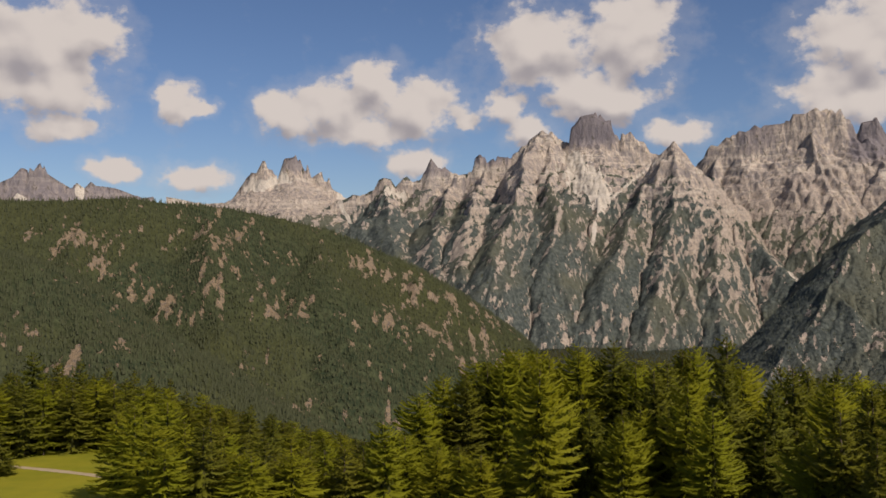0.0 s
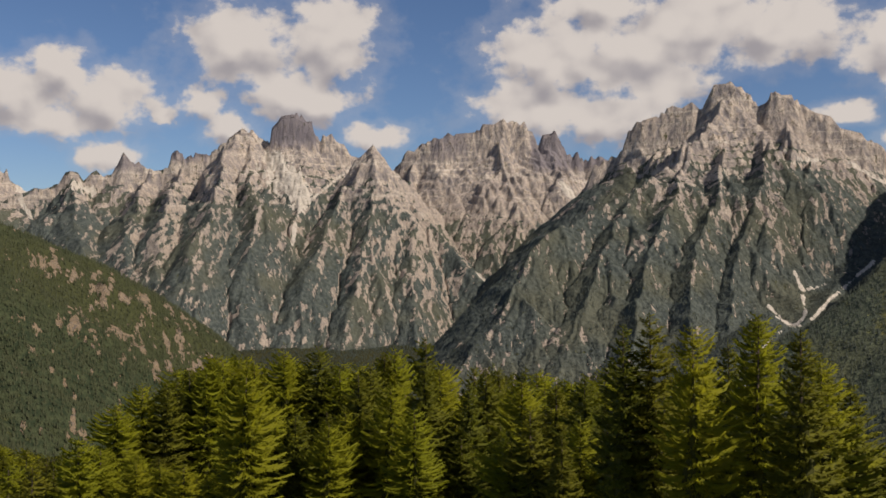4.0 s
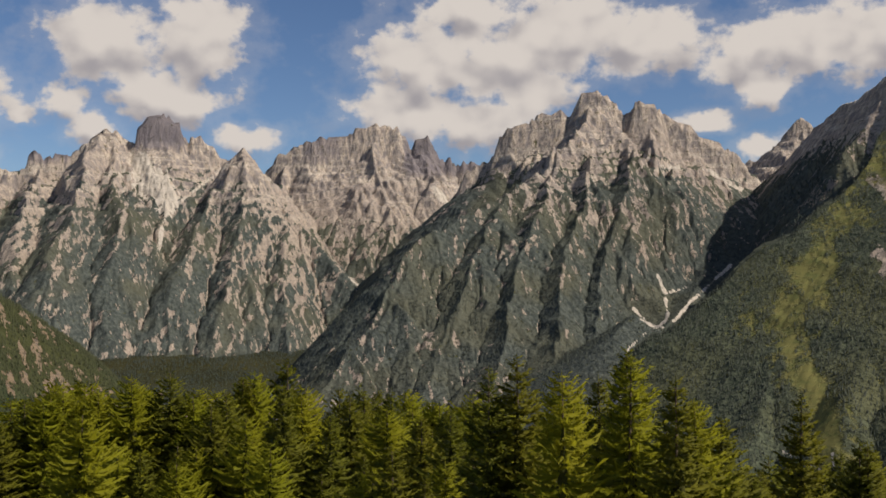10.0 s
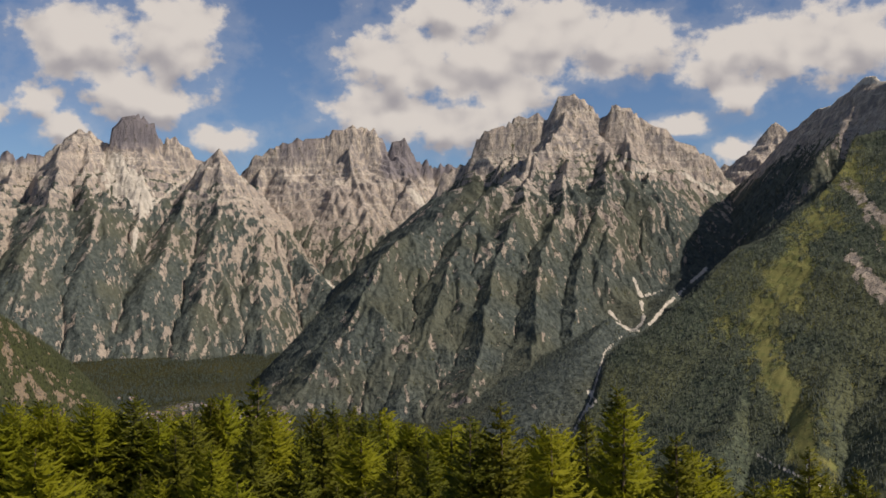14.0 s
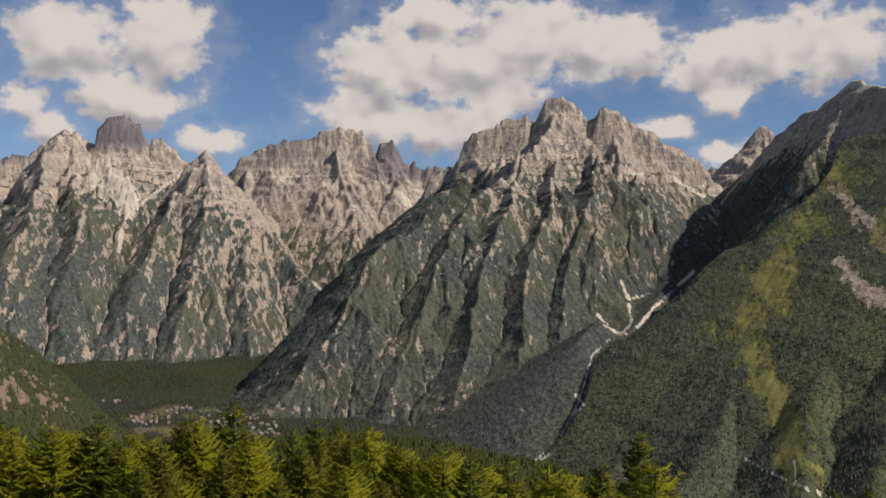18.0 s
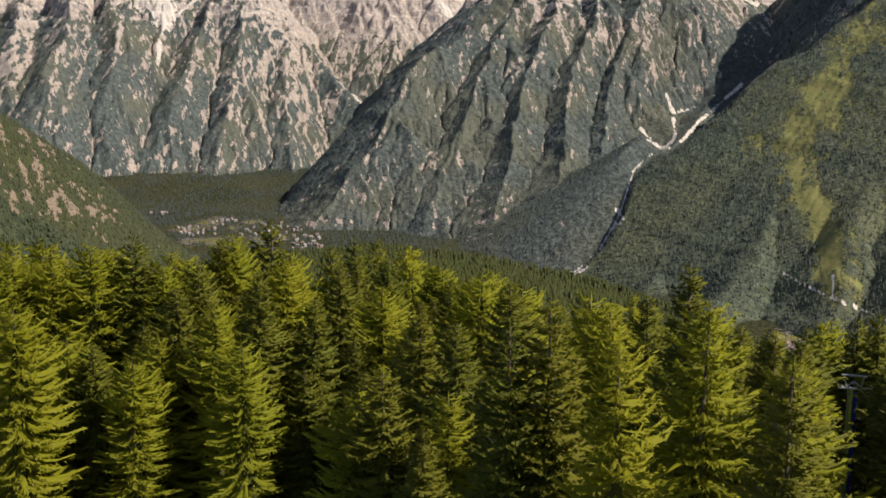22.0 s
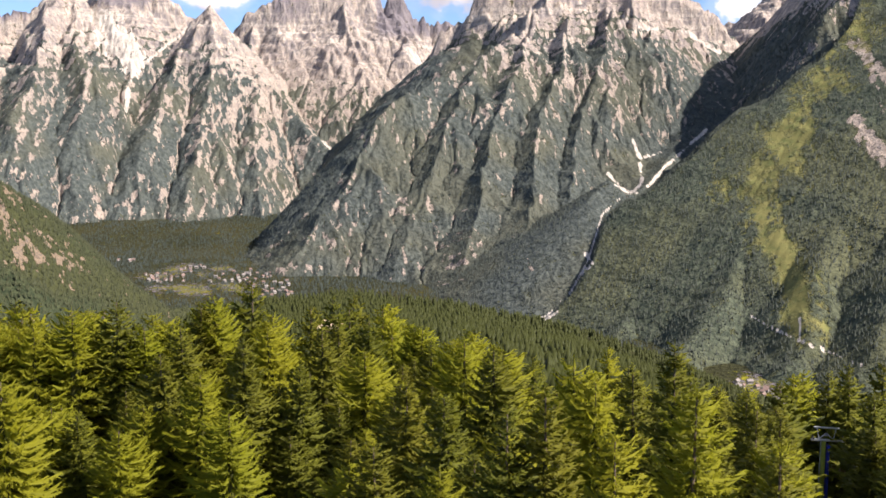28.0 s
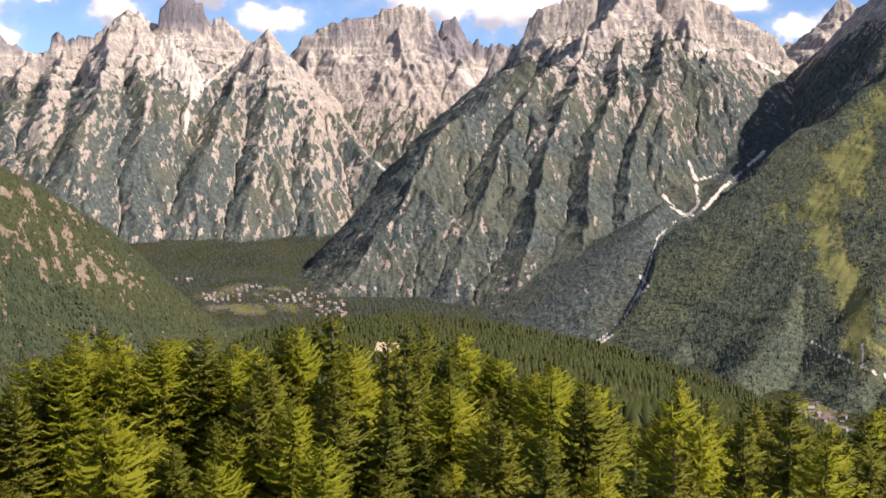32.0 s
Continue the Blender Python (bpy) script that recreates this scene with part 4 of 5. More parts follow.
# the rounded wooded hill
HILL = [(-34, 3.4, 1900), (-30, 3.35, 1850), (-25.33, 3.27, 1800), (-21.45, 3.34, 1800), (-17.65, 3.39, 1800), (-12.43, 2.92, 1820), (-9.26, 2.38, 1840), (-6.03, 1.49, 1860), (-2.76, 0.06, 1880),
        (0.51, -1.7, 1890), (2.3, -3.0, 1900), (4.55, -4.65, 1900), (6.43, -6.43, 1890), (7.9, -8.05, 1870), (10.65, -10.05, 1850)]
m = Massif((-36, 13), (800, 2300), 0.1, 8.5, (26, 6), 81)
line = crest(HILL, 1850, 0, 12)
m.ridge(line, 0.62, 0, exact=True, soft=6, margin=25)
for start, az0 in (((-20, 2.6), -22), ((-13, 2.2), -16), ((-7, 0.8), -8), ((-1.5, -1.2), -3)):
    s = spot(*start, 1740)
    m.spur(s, math.degrees(math.atan2(-s[0], -s[1])) + 8, 620, 0.52, 0.7, 150)
m.ridge([spot(-30, 1.5, 1500), spot(-24, 0.2, 1300), spot(-19, -3.8, 1150), spot(-14, -8.5, 1050)], 0.6, 0, soft=30, margin=20)
m.roughen(8, 4, 600, 0.0)
m.cap([p[:2] for p in HILL])
c = cover_of(m, 420, 700, 1.4, 0.2, 85)
lump = fbm(m.x, m.y, 60, 4, 99, 0.6)
depth = np.hypot(m.x, m.y)
speck = fbm(np.arctan2(m.x, m.y) * depth, depth * 0.3, 10, 3, 97, 0.85)
for pts, w in (([(-20.6, 0.9), (-18.6, -0.8), (-16.8, -2.4)], 1.5), ([(-14.6, 1.6), (-11.6, 1.2)], 1.4), ([(-12.6, 0.0), (-12.8, -1.6), (-10.6, -2.4), (-8.8, -2.6)], 1.3),
               ([(-5.0, -0.2), (-2.0, -1.6), (0.4, -2.7)], 0.8), ([(-2.6, -2.4), (-0.6, -4.4), (1.0, -5.6)], 1.4), ([(0.8, -3.0), (3.4, -6.6), (5.2, -7.2)], 1.2), ([(-19.8, 2.8), (-19.4, 2.4)], 0.5),
               ([(-24, -4.6), (-21, -5.2)], 0.9), ([(-15.2, -2.8), (-14.2, -3.0)], 1.0), ([(-4.0, -3.0), (-3.2, -3.6)], 0.7)):
    hole = smooth(0.8 * along(m, pts, 1.45 * w) + 0.35 * lump + 1.9 * speck, 0.46, 1.25)
    c[0] = np.minimum(c[0], (1 - hole).astype(np.float32))
hill_ob = m.mesh("wooded_hill", c, hill_mat, "rounded forested hill with pale rock outcrops in the wood")
wood_on(m, c, 44000, (5, 9), hill_wood_mat, "dense dark conifer forest over the hill", hill_ob, 800, 2000, 8)

# ---- the ground: meadow, wooded brow and valley floor, one sheet ----
RIDGE_AZ = [-180, 0, 6, 12.2, 17, 20.9, 26.8, 33.2, 39.5, 42.5, 50, 180]
RIDGE_EL = [-18, -18, -13, -10.9, -10.2, -9.75, -10.4, -11.7, -13.8, -15.2, -18, -18]


def ground_height(x, y):
    """Height of the ground at arrays of places."""
    x, y = np.asarray(x, float), np.asarray(y, float)
    r = np.hypot(x, y)
    az = np.degrees(np.arctan2(x, y))
    top = 900 * np.tan(np.radians(np.interp(az, RIDGE_AZ, RIDGE_EL)))
    ahead = smooth(az, 2, 12) * (1 - smooth(az, 44, 56))
    east = smooth(az, 33, 46) * (1 - smooth(az, 110, 150))
    behind = smooth(np.abs(az), 75, 120)
    near = np.interp(r, [0, 60, 110, 140, 200, 300, 400], [-19, -30, -41, -45, -54, -78, -94])
    east_near = np.interp(r, [0, 60, 140, 200, 300, 400], [-19, -31, -46, -63, -94, -120])
    west_near = np.interp(r, [0, 60, 110, 165, 210, 260, 400], [-19, -26, -29, -31, -36, -52, -110])
    side = west_near * (1 - smooth(az, -14, 6)) + near * smooth(az, -14, 6)
    flank = side * (1 - east) + east_near * east
    u = np.clip((r - 400) / 500, 0, 1)
    ridge_part = (flank * (1 - u) + top * u)
    low = np.interp(r, [400, 650, 900], [-105, -240, VALLEY])
    far_part = np.where(r < 400, flank, np.minimum(flank, flank + (low + 105)))
    mid = ridge_part * ahead + far_part * (1 - ahead)
    over = smooth(r, 930, 1280)
    z = mid * (1 - over) + VALLEY * over
    z = z * (1 - behind) + behind * np.interp(r, [0, 80, 300, 900, 2000, 5200], [-19, -16, -12, -40, -200, VALLEY])
    z = z + 1.2 * fbm(x, y, 60, 3, 401) * smooth(r, 10, 60) + 5 * fbm(x, y, 240, 3, 402) * smooth(r, 250, 500)
    foot = smooth(r + 260 * fbm(x, y, 420, 3, 404), 2550, 3250) * (1 - smooth(np.abs(az - 6), 14, 22))
    return np.maximum(z, VALLEY + 2 * fbm(x, y, 400, 3, 403) + 58 * foot)


def build_ground():
    az = np.concatenate([np.arange(-180, -32, 2.0), np.arange(-32, 62, 0.4), np.arange(62, 180, 2.0)])
    r = np.concatenate([[0.0], np.geomspace(6, 5600, 190)])
    a, rr = np.meshgrid(np.radians(az), r[1:], indexing="ij")
    x, y = rr * np.sin(a), rr * np.cos(a)
    z = ground_height(x, y)
    na, nr = x.shape
    idx = np.arange(na * nr).reshape(na, nr)
    nxt = np.roll(idx, -1, 0)
    quads = np.stack([idx[:, :-1], idx[:, 1:], nxt[:, 1:], nxt[:, :-1]], -1).reshape(-1, 4)
    tip = na * nr
    tris = [(tip, int(p), int(q)) for p, q in zip(idx[:, 0], nxt[:, 0])]
    verts = np.concatenate([np.stack([x.ravel(), y.ravel(), z.ravel()], 1), [[0, 0, -19.0]]])
    me = bpy.data.meshes.new("ground")
    me.from_pydata(verts.tolist(), [], quads[:, ::-1].tolist() + [(p, r2, q) for p, q, r2 in tris])
    azd, el = np.degrees(a), np.degrees(np.arctan2(z, rr))
    lump = fbm(x, y, 90, 4, 411)
    grassy = np.where(azd < -9, rr < 176, rr < 38) | (np.abs(azd) > 70)
    wood = np.where(grassy, 0.1, 0.95)
    meadow = np.where(grassy, 0.95, 0.0)
    village = smooth(1 - np.hypot((azd - 12.6) / 4.6, (rr - 2210) / 300), 0.0, 0.35) * smooth(lump + fbm(x, y, 40, 3, 412), -0.2, 0.25)
    east_village = smooth(1 - np.hypot((azd - 44.3) / 2.2, (rr - 1290) / 120), 0.0, 0.3) * smooth(lump, -0.3, 0.05)
    field = 0.62 * np.maximum(village, east_village)
    wood = wood * (1 - field)
    meadow = np.maximum(meadow, field)
    clear = smooth(1 - np.hypot((azd - 19.8) / 0.8, (rr - 570) / 45), 0.0, 0.3)
    wood, scree = wood * (1 - clear), 0.7 * clear
    flat = np.ones((len(verts), 4), np.float32)
    flat[:-1, 0], flat[:-1, 1], flat[:-1, 2] = wood.ravel(), scree.ravel(), meadow.ravel()
    flat[-1, :3] = (0.1, 0, 0.9)
    me.color_attributes.new("cover", "FLOAT_COLOR", "POINT").data.foreach_set("color", flat.ravel())
    me.materials.append(ground_mat)
    me.shade_smooth()
    return tagged(new("ground", me), "meadow, wooded brow and valley floor in one sweep of ground", "ground", kind="structure")


ground = build_ground()


def ridge_wood():
    """The wooded brow between the near trees and the valley, and the woods of the valley floor."""
    rng = np.random.default_rng(12)
    az, r = rng.uniform(3, 62, 42000), np.sqrt(rng.uniform(215 ** 2, 1220 ** 2, 42000))
    x, y = r * np.sin(np.radians(az)), r * np.cos(np.radians(az))
    thin = rng.random(42000) < np.interp(r, [215, 500, 900, 1220], [0.75, 0.6, 0.55, 0.3])
    hole = np.hypot((az - 19.8) / 0.8, (r - 570) / 45) > 1
    keep = thin & hole
    x, y, r = x[keep], y[keep], r[keep]
    z = ground_height(x, y) - 0.3
    conifer_stuff("ridge_forest", np.stack([x, y, z], 1), np.interp(r, [215, 450, 1000], [16, 12.5, 8.5]) * rng.uniform(0.75, 1.2, len(x)), ridge_wood_mat,
                  "dense green spruce and larch forest on the brow of the hill", None, 6, 3)
    az, r = rng.uniform(2, 40, 34000), np.sqrt(rng.uniform(1250 ** 2, 3150 ** 2, 34000))
    x, y = r * np.sin(np.radians(az)), r * np.cos(np.radians(az))
    z = ground_height(x, y)
    lump = fbm(x, y, 90, 4, 411)
    free = (np.hypot((az - 12.6) / 4.6, (r - 2210) / 300) > 1.0) | (lump + fbm(x, y, 40, 3, 412) < 0.0) | (rng.random(len(x)) < 0.12)
    x, y, z = x[free], y[free], z[free]
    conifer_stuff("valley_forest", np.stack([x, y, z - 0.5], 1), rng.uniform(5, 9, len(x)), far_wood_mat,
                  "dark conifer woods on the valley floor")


ridge_wood()


# ---- the near trees ----
def part(name, data, mat, parent, label=""):
    """One mesh object under a thing or a part, from a bmesh or a mesh."""
    if isinstance(data, bmesh.types.BMesh):
        me = bpy.data.meshes.new(name)
        data.to_mesh(me)
        data.free()
        data = me
    if mat and not data.materials:
        data.materials.append(mat)
    ob = new(name, data)
    ob.parent = parent
    return tagged(ob, label) if label else ob


def trunk_mesh(height, radius, seed):
    rng = random.Random(seed)
    rings, sides = 9, 7
    verts, faces = [], []
    bend = (rng.uniform(-0.15, 0.15), rng.uniform(-0.15, 0.15))
    for k in range(rings):
        t = k / (rings - 1)
        rad = radius * (1.25 if k == 0 else 1.0) * (1 - 0.93 * t) + 0.015
        for s in range(sides):
            a = 2 * math.pi * s / sides
            verts.append((rad * math.cos(a) + bend[0] * math.sin(3 * t), rad * math.sin(a) + bend[1] * math.sin(3 * t), t * height * 0.985))
    for k in range(rings - 1):
        for s in range(sides):
            faces.append((k * sides + s, k * sides + (s + 1) % sides, (k + 1) * sides + (s + 1) % sides, (k + 1) * sides + s))
    # dead stubs on the bare lower trunk
    for k in range(14):
        z, a = rng.uniform(1.5, height * 0.4), rng.uniform(0, 6.28)
        n, rad, out = len(verts), radius * 0.9, rng.uniform(0.5, 1.4)
        c, s = math.cos(a), math.sin(a)
        verts += [(rad * c * 0.5 - 0.03 * s, rad * s * 0.5 + 0.03 * c, z), (rad * c * 0.5 + 0.03 * s, rad * s * 0.5 - 0.03 * c, z),
                  (rad * c * 0.5, rad * s * 0.5, z + 0.06), ((rad + out) * c, (rad + out) * s, z - 0.25 * out)]
        faces += [(n, n + 1, n + 3), (n + 1, n + 2, n + 3), (n + 2, n, n + 3)]
    me = bpy.data.meshes.new("trunk")
    me.from_pydata(verts, [], faces)
    me.materials.append(bark_mat)
    me.shade_smooth()
    return me


def crown_mesh(kind, height, seed, detail):
    """A conifer crown: a core darkened for the shade within and whorls of drooping boughs, each a mat of needle sprays.
    detail: 2 near, 1 farther, 0 far back.
    """
    rng = np.random.default_rng(seed)
    larch = kind == "larch"
    verts, normals, kinds, tones = [], [], [], []
    low = height * (rng.uniform(0.1, 0.3) if detail == 2 and not larch else rng.uniform(0.06, 0.14))
    z = low
    spread = rng.uniform(0.92, 1.12) * (0.76, 1.08, 1.12)[2 - detail]
    gap = (0.66, 0.8, 1.0)[2 - detail]
    every = (0.1, 0.24, 0.5)[2 - detail]
    big = (0.52, 0.78, 1.2)[2 - detail]
    lean = rng.uniform(0, 6.28)
    ragged = rng.uniform(0, 6.28, 3)

    def outline(z):
        dz = max(0.05, height - z)
        if larch:
            rad = min(1.02 * dz ** 0.6 + 0.06, 2.55 + 0.045 * dz)
        else:
            rad = min(0.43 * dz + 0.08, 1.95 + 0.06 * dz)
        t = z / height
        if t < 0.35:
            rad *= 0.82 + 0.51 * t
        return rad * spread * (1 + 0.1 * math.sin(1.1 * z + ragged[0]) + 0.07 * math.sin(2.7 * z + ragged[1]))

    while z < height * 0.985:
        t = z / height
        rad = outline(z)
        boughs = max(6, int(3.6 + (2.2, 1.7, 1.6)[2 - detail] * rad))
        for b in range(boughs):
            if rng.random() < 0.1:
                continue
            az = 2 * math.pi * (b + rng.uniform(-0.4, 0.4)) / boughs + z * 2.4
            length = rad * rng.uniform(0.62, 1.16) * (1 + 0.1 * math.cos(az - lean))
            droop = ((0.34 if larch else 0.5) * (1 - t) + 0.06) * rng.uniform(0.3, 1.9)
            lift = (0.02 if larch else 0.1) * (1 - t) + 0.5 * t * t * t
            ca, sa = math.cos(az), math.sin(az)
            zb = z + rng.uniform(-0.4, 0.4)
            n = max(5, int(1.7 * length / every) + 3)
            face = rng.uniform((-0.3, -0.3, 0.1), (0.3, 0.3, 0.9))
            u = rng.uniform(0.14, 1.0, n) ** 0.72
            u[:2] = 1.0
            side = np.where(np.arange(n) % 2 == 0, -1.0, 1.0)
            px = u * length
            pz = zb - droop * length * np.sin(u * 1.9) * 0.8 + lift * length * u ** 3
            slope = -droop * 1.52 * np.cos(u * 1.9) + 3 * lift * u ** 2
            fan = ((0.95 - 0.7 * u) * min(length, 2.8) * 0.4 + 0.06) * rng.uniform(0.5, 1.2, n)
            py = side * fan * rng.uniform(0.1, 1.0, n)
            pz = pz - 0.3 * np.abs(py) + rng.uniform(-0.07, 0.07, n)
            if larch:
                size = rng.uniform(0.3, 0.62, n) * big ** 0.8
                fwd, out, sag = rng.uniform(0.15, 0.9, n), side * rng.uniform(0.0, 0.8, n), rng.uniform(0.2, 1.3, n) * (1 - 0.8 * t * t)
                wide = 0.07 * rng.uniform(0.7, 1.4, n) * big ** 1.2
            else:
                size = rng.uniform(0.34, 0.66, n) * big ** 0.8
                fwd, out, sag = rng.uniform(0.5, 1.0, n), side * rng.uniform(0.1, 0.8, n), rng.uniform(0.0, 1.0, n) * (1 - 0.7 * t)
                wide = 0.115 * rng.uniform(0.7, 1.4, n) * big
            size = np.minimum(size, 0.12 + 0.5 * length)
            wide = np.minimum(wide, 0.03 + 0.14 * length)
            out[:2] *= 0.25
            norm = np.sqrt(fwd ** 2 + out ** 2 + sag ** 2)
            f, o, s = fwd / norm, out / norm, sag / norm
            drop = s * size - np.clip(slope, -0.6, 0.8) * f * size * 0.7
            tilt = rng.uniform(-0.8, 0.8, n)
            wx, wy, wz = -o * wide, f * wide, tilt * wide
            mx, my, mz = px + 0.4 * f * size, py + 0.4 * o * size, pz - 0.36 * drop + 0.1 * wide
            kite = np.empty((n, 4, 3))
            kite[:, 0] = np.stack([px, py, pz], 1)
            kite[:, 1] = np.stack([mx + wx, my + wy, mz + wz], 1)
            kite[:, 2] = np.stack([px + f * size, py + o * size, pz - drop], 1)
            kite[:, 3] = np.stack([mx - wx, my - wy, mz - wz], 1)
            nor = np.stack([0.45 + 0.4 * u + rng.uniform(-0.2, 0.2, n), 0.7 * py / (length + 0.2) + face[0] + rng.uniform(-0.2, 0.2, n),
                            0.55 + face[1] - 0.3 * s + rng.uniform(-0.2, 0.2, n)], 1)
            # the mat of needles along the bough, arched across and ragged at its rim
            q = np.linspace(0.1, 1.02, 6 if detail == 2 else 4)
            hw = min(length, 2.9) * (0.26 if larch else 0.34) * (0.42, 0.5, 0.8)[2 - detail] * (0.35 + 0.75 * q) * (1 - q ** 4 * 0.86)
            cx = q * length
            cz = zb - droop * length * np.sin(q * 1.9) * 0.8 + lift * length * q ** 3
            rim = []
            for sgn in (-1.0, 1.0):
                ww = hw * rng.uniform(0.45, 1.35, len(q))
                rim.append(np.stack([cx + rng.uniform(-0.14, 0.2, len(q)) * length * 0.5, sgn * ww, cz - (0.75 if larch else 0.6) * ww - rng.uniform(0, 0.12, len(q))], 1))
            mid = np.stack([cx, 0.1 * hw * rng.uniform(-1, 1, len(q)), cz + rng.uniform(-0.05, 0.05, len(q))], 1)
            mats, mat_n = [], []
            for edge, sgn in zip(rim, (-1.0, 1.0)):
                mats.append(np.stack([mid[:-1], mid[1:], edge[1:], edge[:-1]], 1))
                top_n, rim_n = (0.35 + 0.3 * droop, face[0] * 0.5, 0.85), (0.45, sgn * 0.75 + face[0] * 0.5, 0.35)
                mat_n.append(np.tile(np.array([top_n, top_n, rim_n, rim_n]), (len(q) - 1, 1, 1)))
            mats, mat_n = np.concatenate(mats), np.concatenate(mat_n)
            mat_n = mat_n / np.linalg.norm(mat_n, axis=2)[:, :, None]
            back = (np.cross(mats[:, 1] - mats[:, 0], mats[:, 2] - mats[:, 0]) * mat_n.mean(1)).sum(1) < 0
            mats[back], mat_n[back] = mats[back][:, [0, 3, 2, 1]], mat_n[back][:, [0, 3, 2, 1]]
            mat_u = np.tile(np.repeat(q[:-1], 4), 2)
            # each spray turns its upper face outwards
            back = (np.cross(kite[:, 1] - kite[:, 0], kite[:, 2] - kite[:, 0]) * nor).sum(1) < 0
            kite[back] = kite[back][:, [0, 3, 2, 1]]
            nor = np.repeat(nor / np.linalg.norm(nor, axis=1)[:, None], 4, axis=0)
            for source, store in ((np.concatenate([kite.reshape(-1, 3), mats.reshape(-1, 3)]), verts), (np.concatenate([nor, mat_n.reshape(-1, 3)]), normals)):
                turned = source.copy()
                turned[:, 0], turned[:, 1] = source[:, 0] * ca - source[:, 1] * sa, source[:, 0] * sa + source[:, 1] * ca
                store.append(turned)
            kinds.append(np.zeros(n + len(mats), np.int32))
            # bough tone at random, with inner shade coloured in towards the trunk
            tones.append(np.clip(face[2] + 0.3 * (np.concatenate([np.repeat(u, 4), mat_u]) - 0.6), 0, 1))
        z += gap * rng.uniform(0.7, 1.25) * (1.0 - 0.62 * t)
    # the leader at the tip
    top = height * 0.985
    for a in (0.0, 1.6):
        c, s = 0.07 * math.cos(a), 0.07 * math.sin(a)
        verts.append(np.array([[0, 0, top - 1.2], [c, s, top - 0.7], [0, 0, height + 0.3], [-c, -s, top - 0.7]]))
        normals.append(np.tile([[0.5, -0.6, 0.6]], (4, 1)))
        kinds.append(np.zeros(1, np.int32))
    # the solid ragged core: inner twigs, coloured dark for the shade between boughs
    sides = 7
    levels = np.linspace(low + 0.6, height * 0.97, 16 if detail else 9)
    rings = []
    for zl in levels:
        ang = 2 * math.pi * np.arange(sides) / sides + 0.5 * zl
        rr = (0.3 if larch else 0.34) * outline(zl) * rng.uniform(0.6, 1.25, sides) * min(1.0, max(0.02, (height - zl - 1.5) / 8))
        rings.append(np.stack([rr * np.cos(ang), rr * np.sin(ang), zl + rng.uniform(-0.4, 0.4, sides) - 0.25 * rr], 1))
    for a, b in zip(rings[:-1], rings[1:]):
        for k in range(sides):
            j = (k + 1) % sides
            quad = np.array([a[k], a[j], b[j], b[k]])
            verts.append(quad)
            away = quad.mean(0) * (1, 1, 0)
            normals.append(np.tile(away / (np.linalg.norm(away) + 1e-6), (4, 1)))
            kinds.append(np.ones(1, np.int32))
    verts = np.concatenate(verts)
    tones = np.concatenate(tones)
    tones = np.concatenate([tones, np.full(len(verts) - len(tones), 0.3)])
    me = bpy.data.meshes.new("crown")
    n = len(verts)
    me.vertices.add(n)
    me.vertices.foreach_set("co", verts.astype(np.float32).ravel())
    me.loops.add(n)
    me.loops.foreach_set("vertex_index", np.arange(n, dtype=np.int32))
    me.polygons.add(n // 4)
    me.polygons.foreach_set("loop_start", np.arange(0, n, 4, dtype=np.int32))
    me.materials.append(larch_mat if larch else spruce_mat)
    me.materials.append(core_mat)
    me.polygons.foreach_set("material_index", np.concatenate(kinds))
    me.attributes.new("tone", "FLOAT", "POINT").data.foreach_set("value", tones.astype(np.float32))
    me.update(calc_edges=True)
    me.shade_smooth()
    me.normals_split_custom_set(np.concatenate(normals).tolist())
    return me


TREE_LABELS = {"spruce": ("dark green spruce with drooping boughs in the forest edge", "spruce"),
               "larch": ("light yellow-green feathery larch among the spruces", "larch")}
SIZES = {"near": 27.0, "middle": 29.0, "back": 19.0, "small": 12.5}
models = {}
for kind in ("spruce", "larch"):
    for detail, tag, count in ((2, "near", 3), (1, "middle", 4), (0, "back", 4), (1, "small", 4)):
        for v in range(count):
            tree = new(kind)
            part("trunk", trunk_mesh(SIZES[tag], 0.01 * SIZES[tag], 10 * v + len(kind)), bark_mat, tree)
            part("crown", crown_mesh(kind, SIZES[tag], 100 * v + len(kind) + 10 * detail + 3 * len(tag), detail), None, tree)
            tagged(tree, TREE_LABELS[kind][0], TREE_LABELS[kind][1], "trees of the near forest")
            models.setdefault((kind, tag), []).append([tree, False])

tree_rng = random.Random(77)
planted = []


def plant(kind, x, y, z_top, wide=1.0):
    """A tree whose tip reaches z_top and whose foot stands on the ground."""
    foot = float(ground_height(x, y)) - 0.15
    height = z_top - foot - 0.3
    away = math.hypot(x - 8, y - 18)
    tag = "near" if away < 58 and y > 38 else "small" if height < 16.5 else "middle" if away < 122 and x > -6 else "back"
    entry = models[(kind, tag)][tree_rng.randrange(len(models[(kind, tag)]))]
    k = height / SIZES[tag]
    w = wide * (0.6 * k + 0.4) * tree_rng.uniform(0.9, 1.15)
    m4 = Matrix.Translation((x, y, foot)) @ Euler((radians(tree_rng.uniform(-1.5, 1.5)), radians(tree_rng.uniform(-1.5, 1.5)), tree_rng.uniform(0, 6.28))).to_matrix().to_4x4() @ Matrix.Diagonal((w, w, k, 1))
    if not entry[1]:
        entry[1] = True
        entry[0].matrix_basis = m4
    else:
        made = copy_thing(entry[0], Matrix())
        made.matrix_basis = m4
    planted.append((x, y))


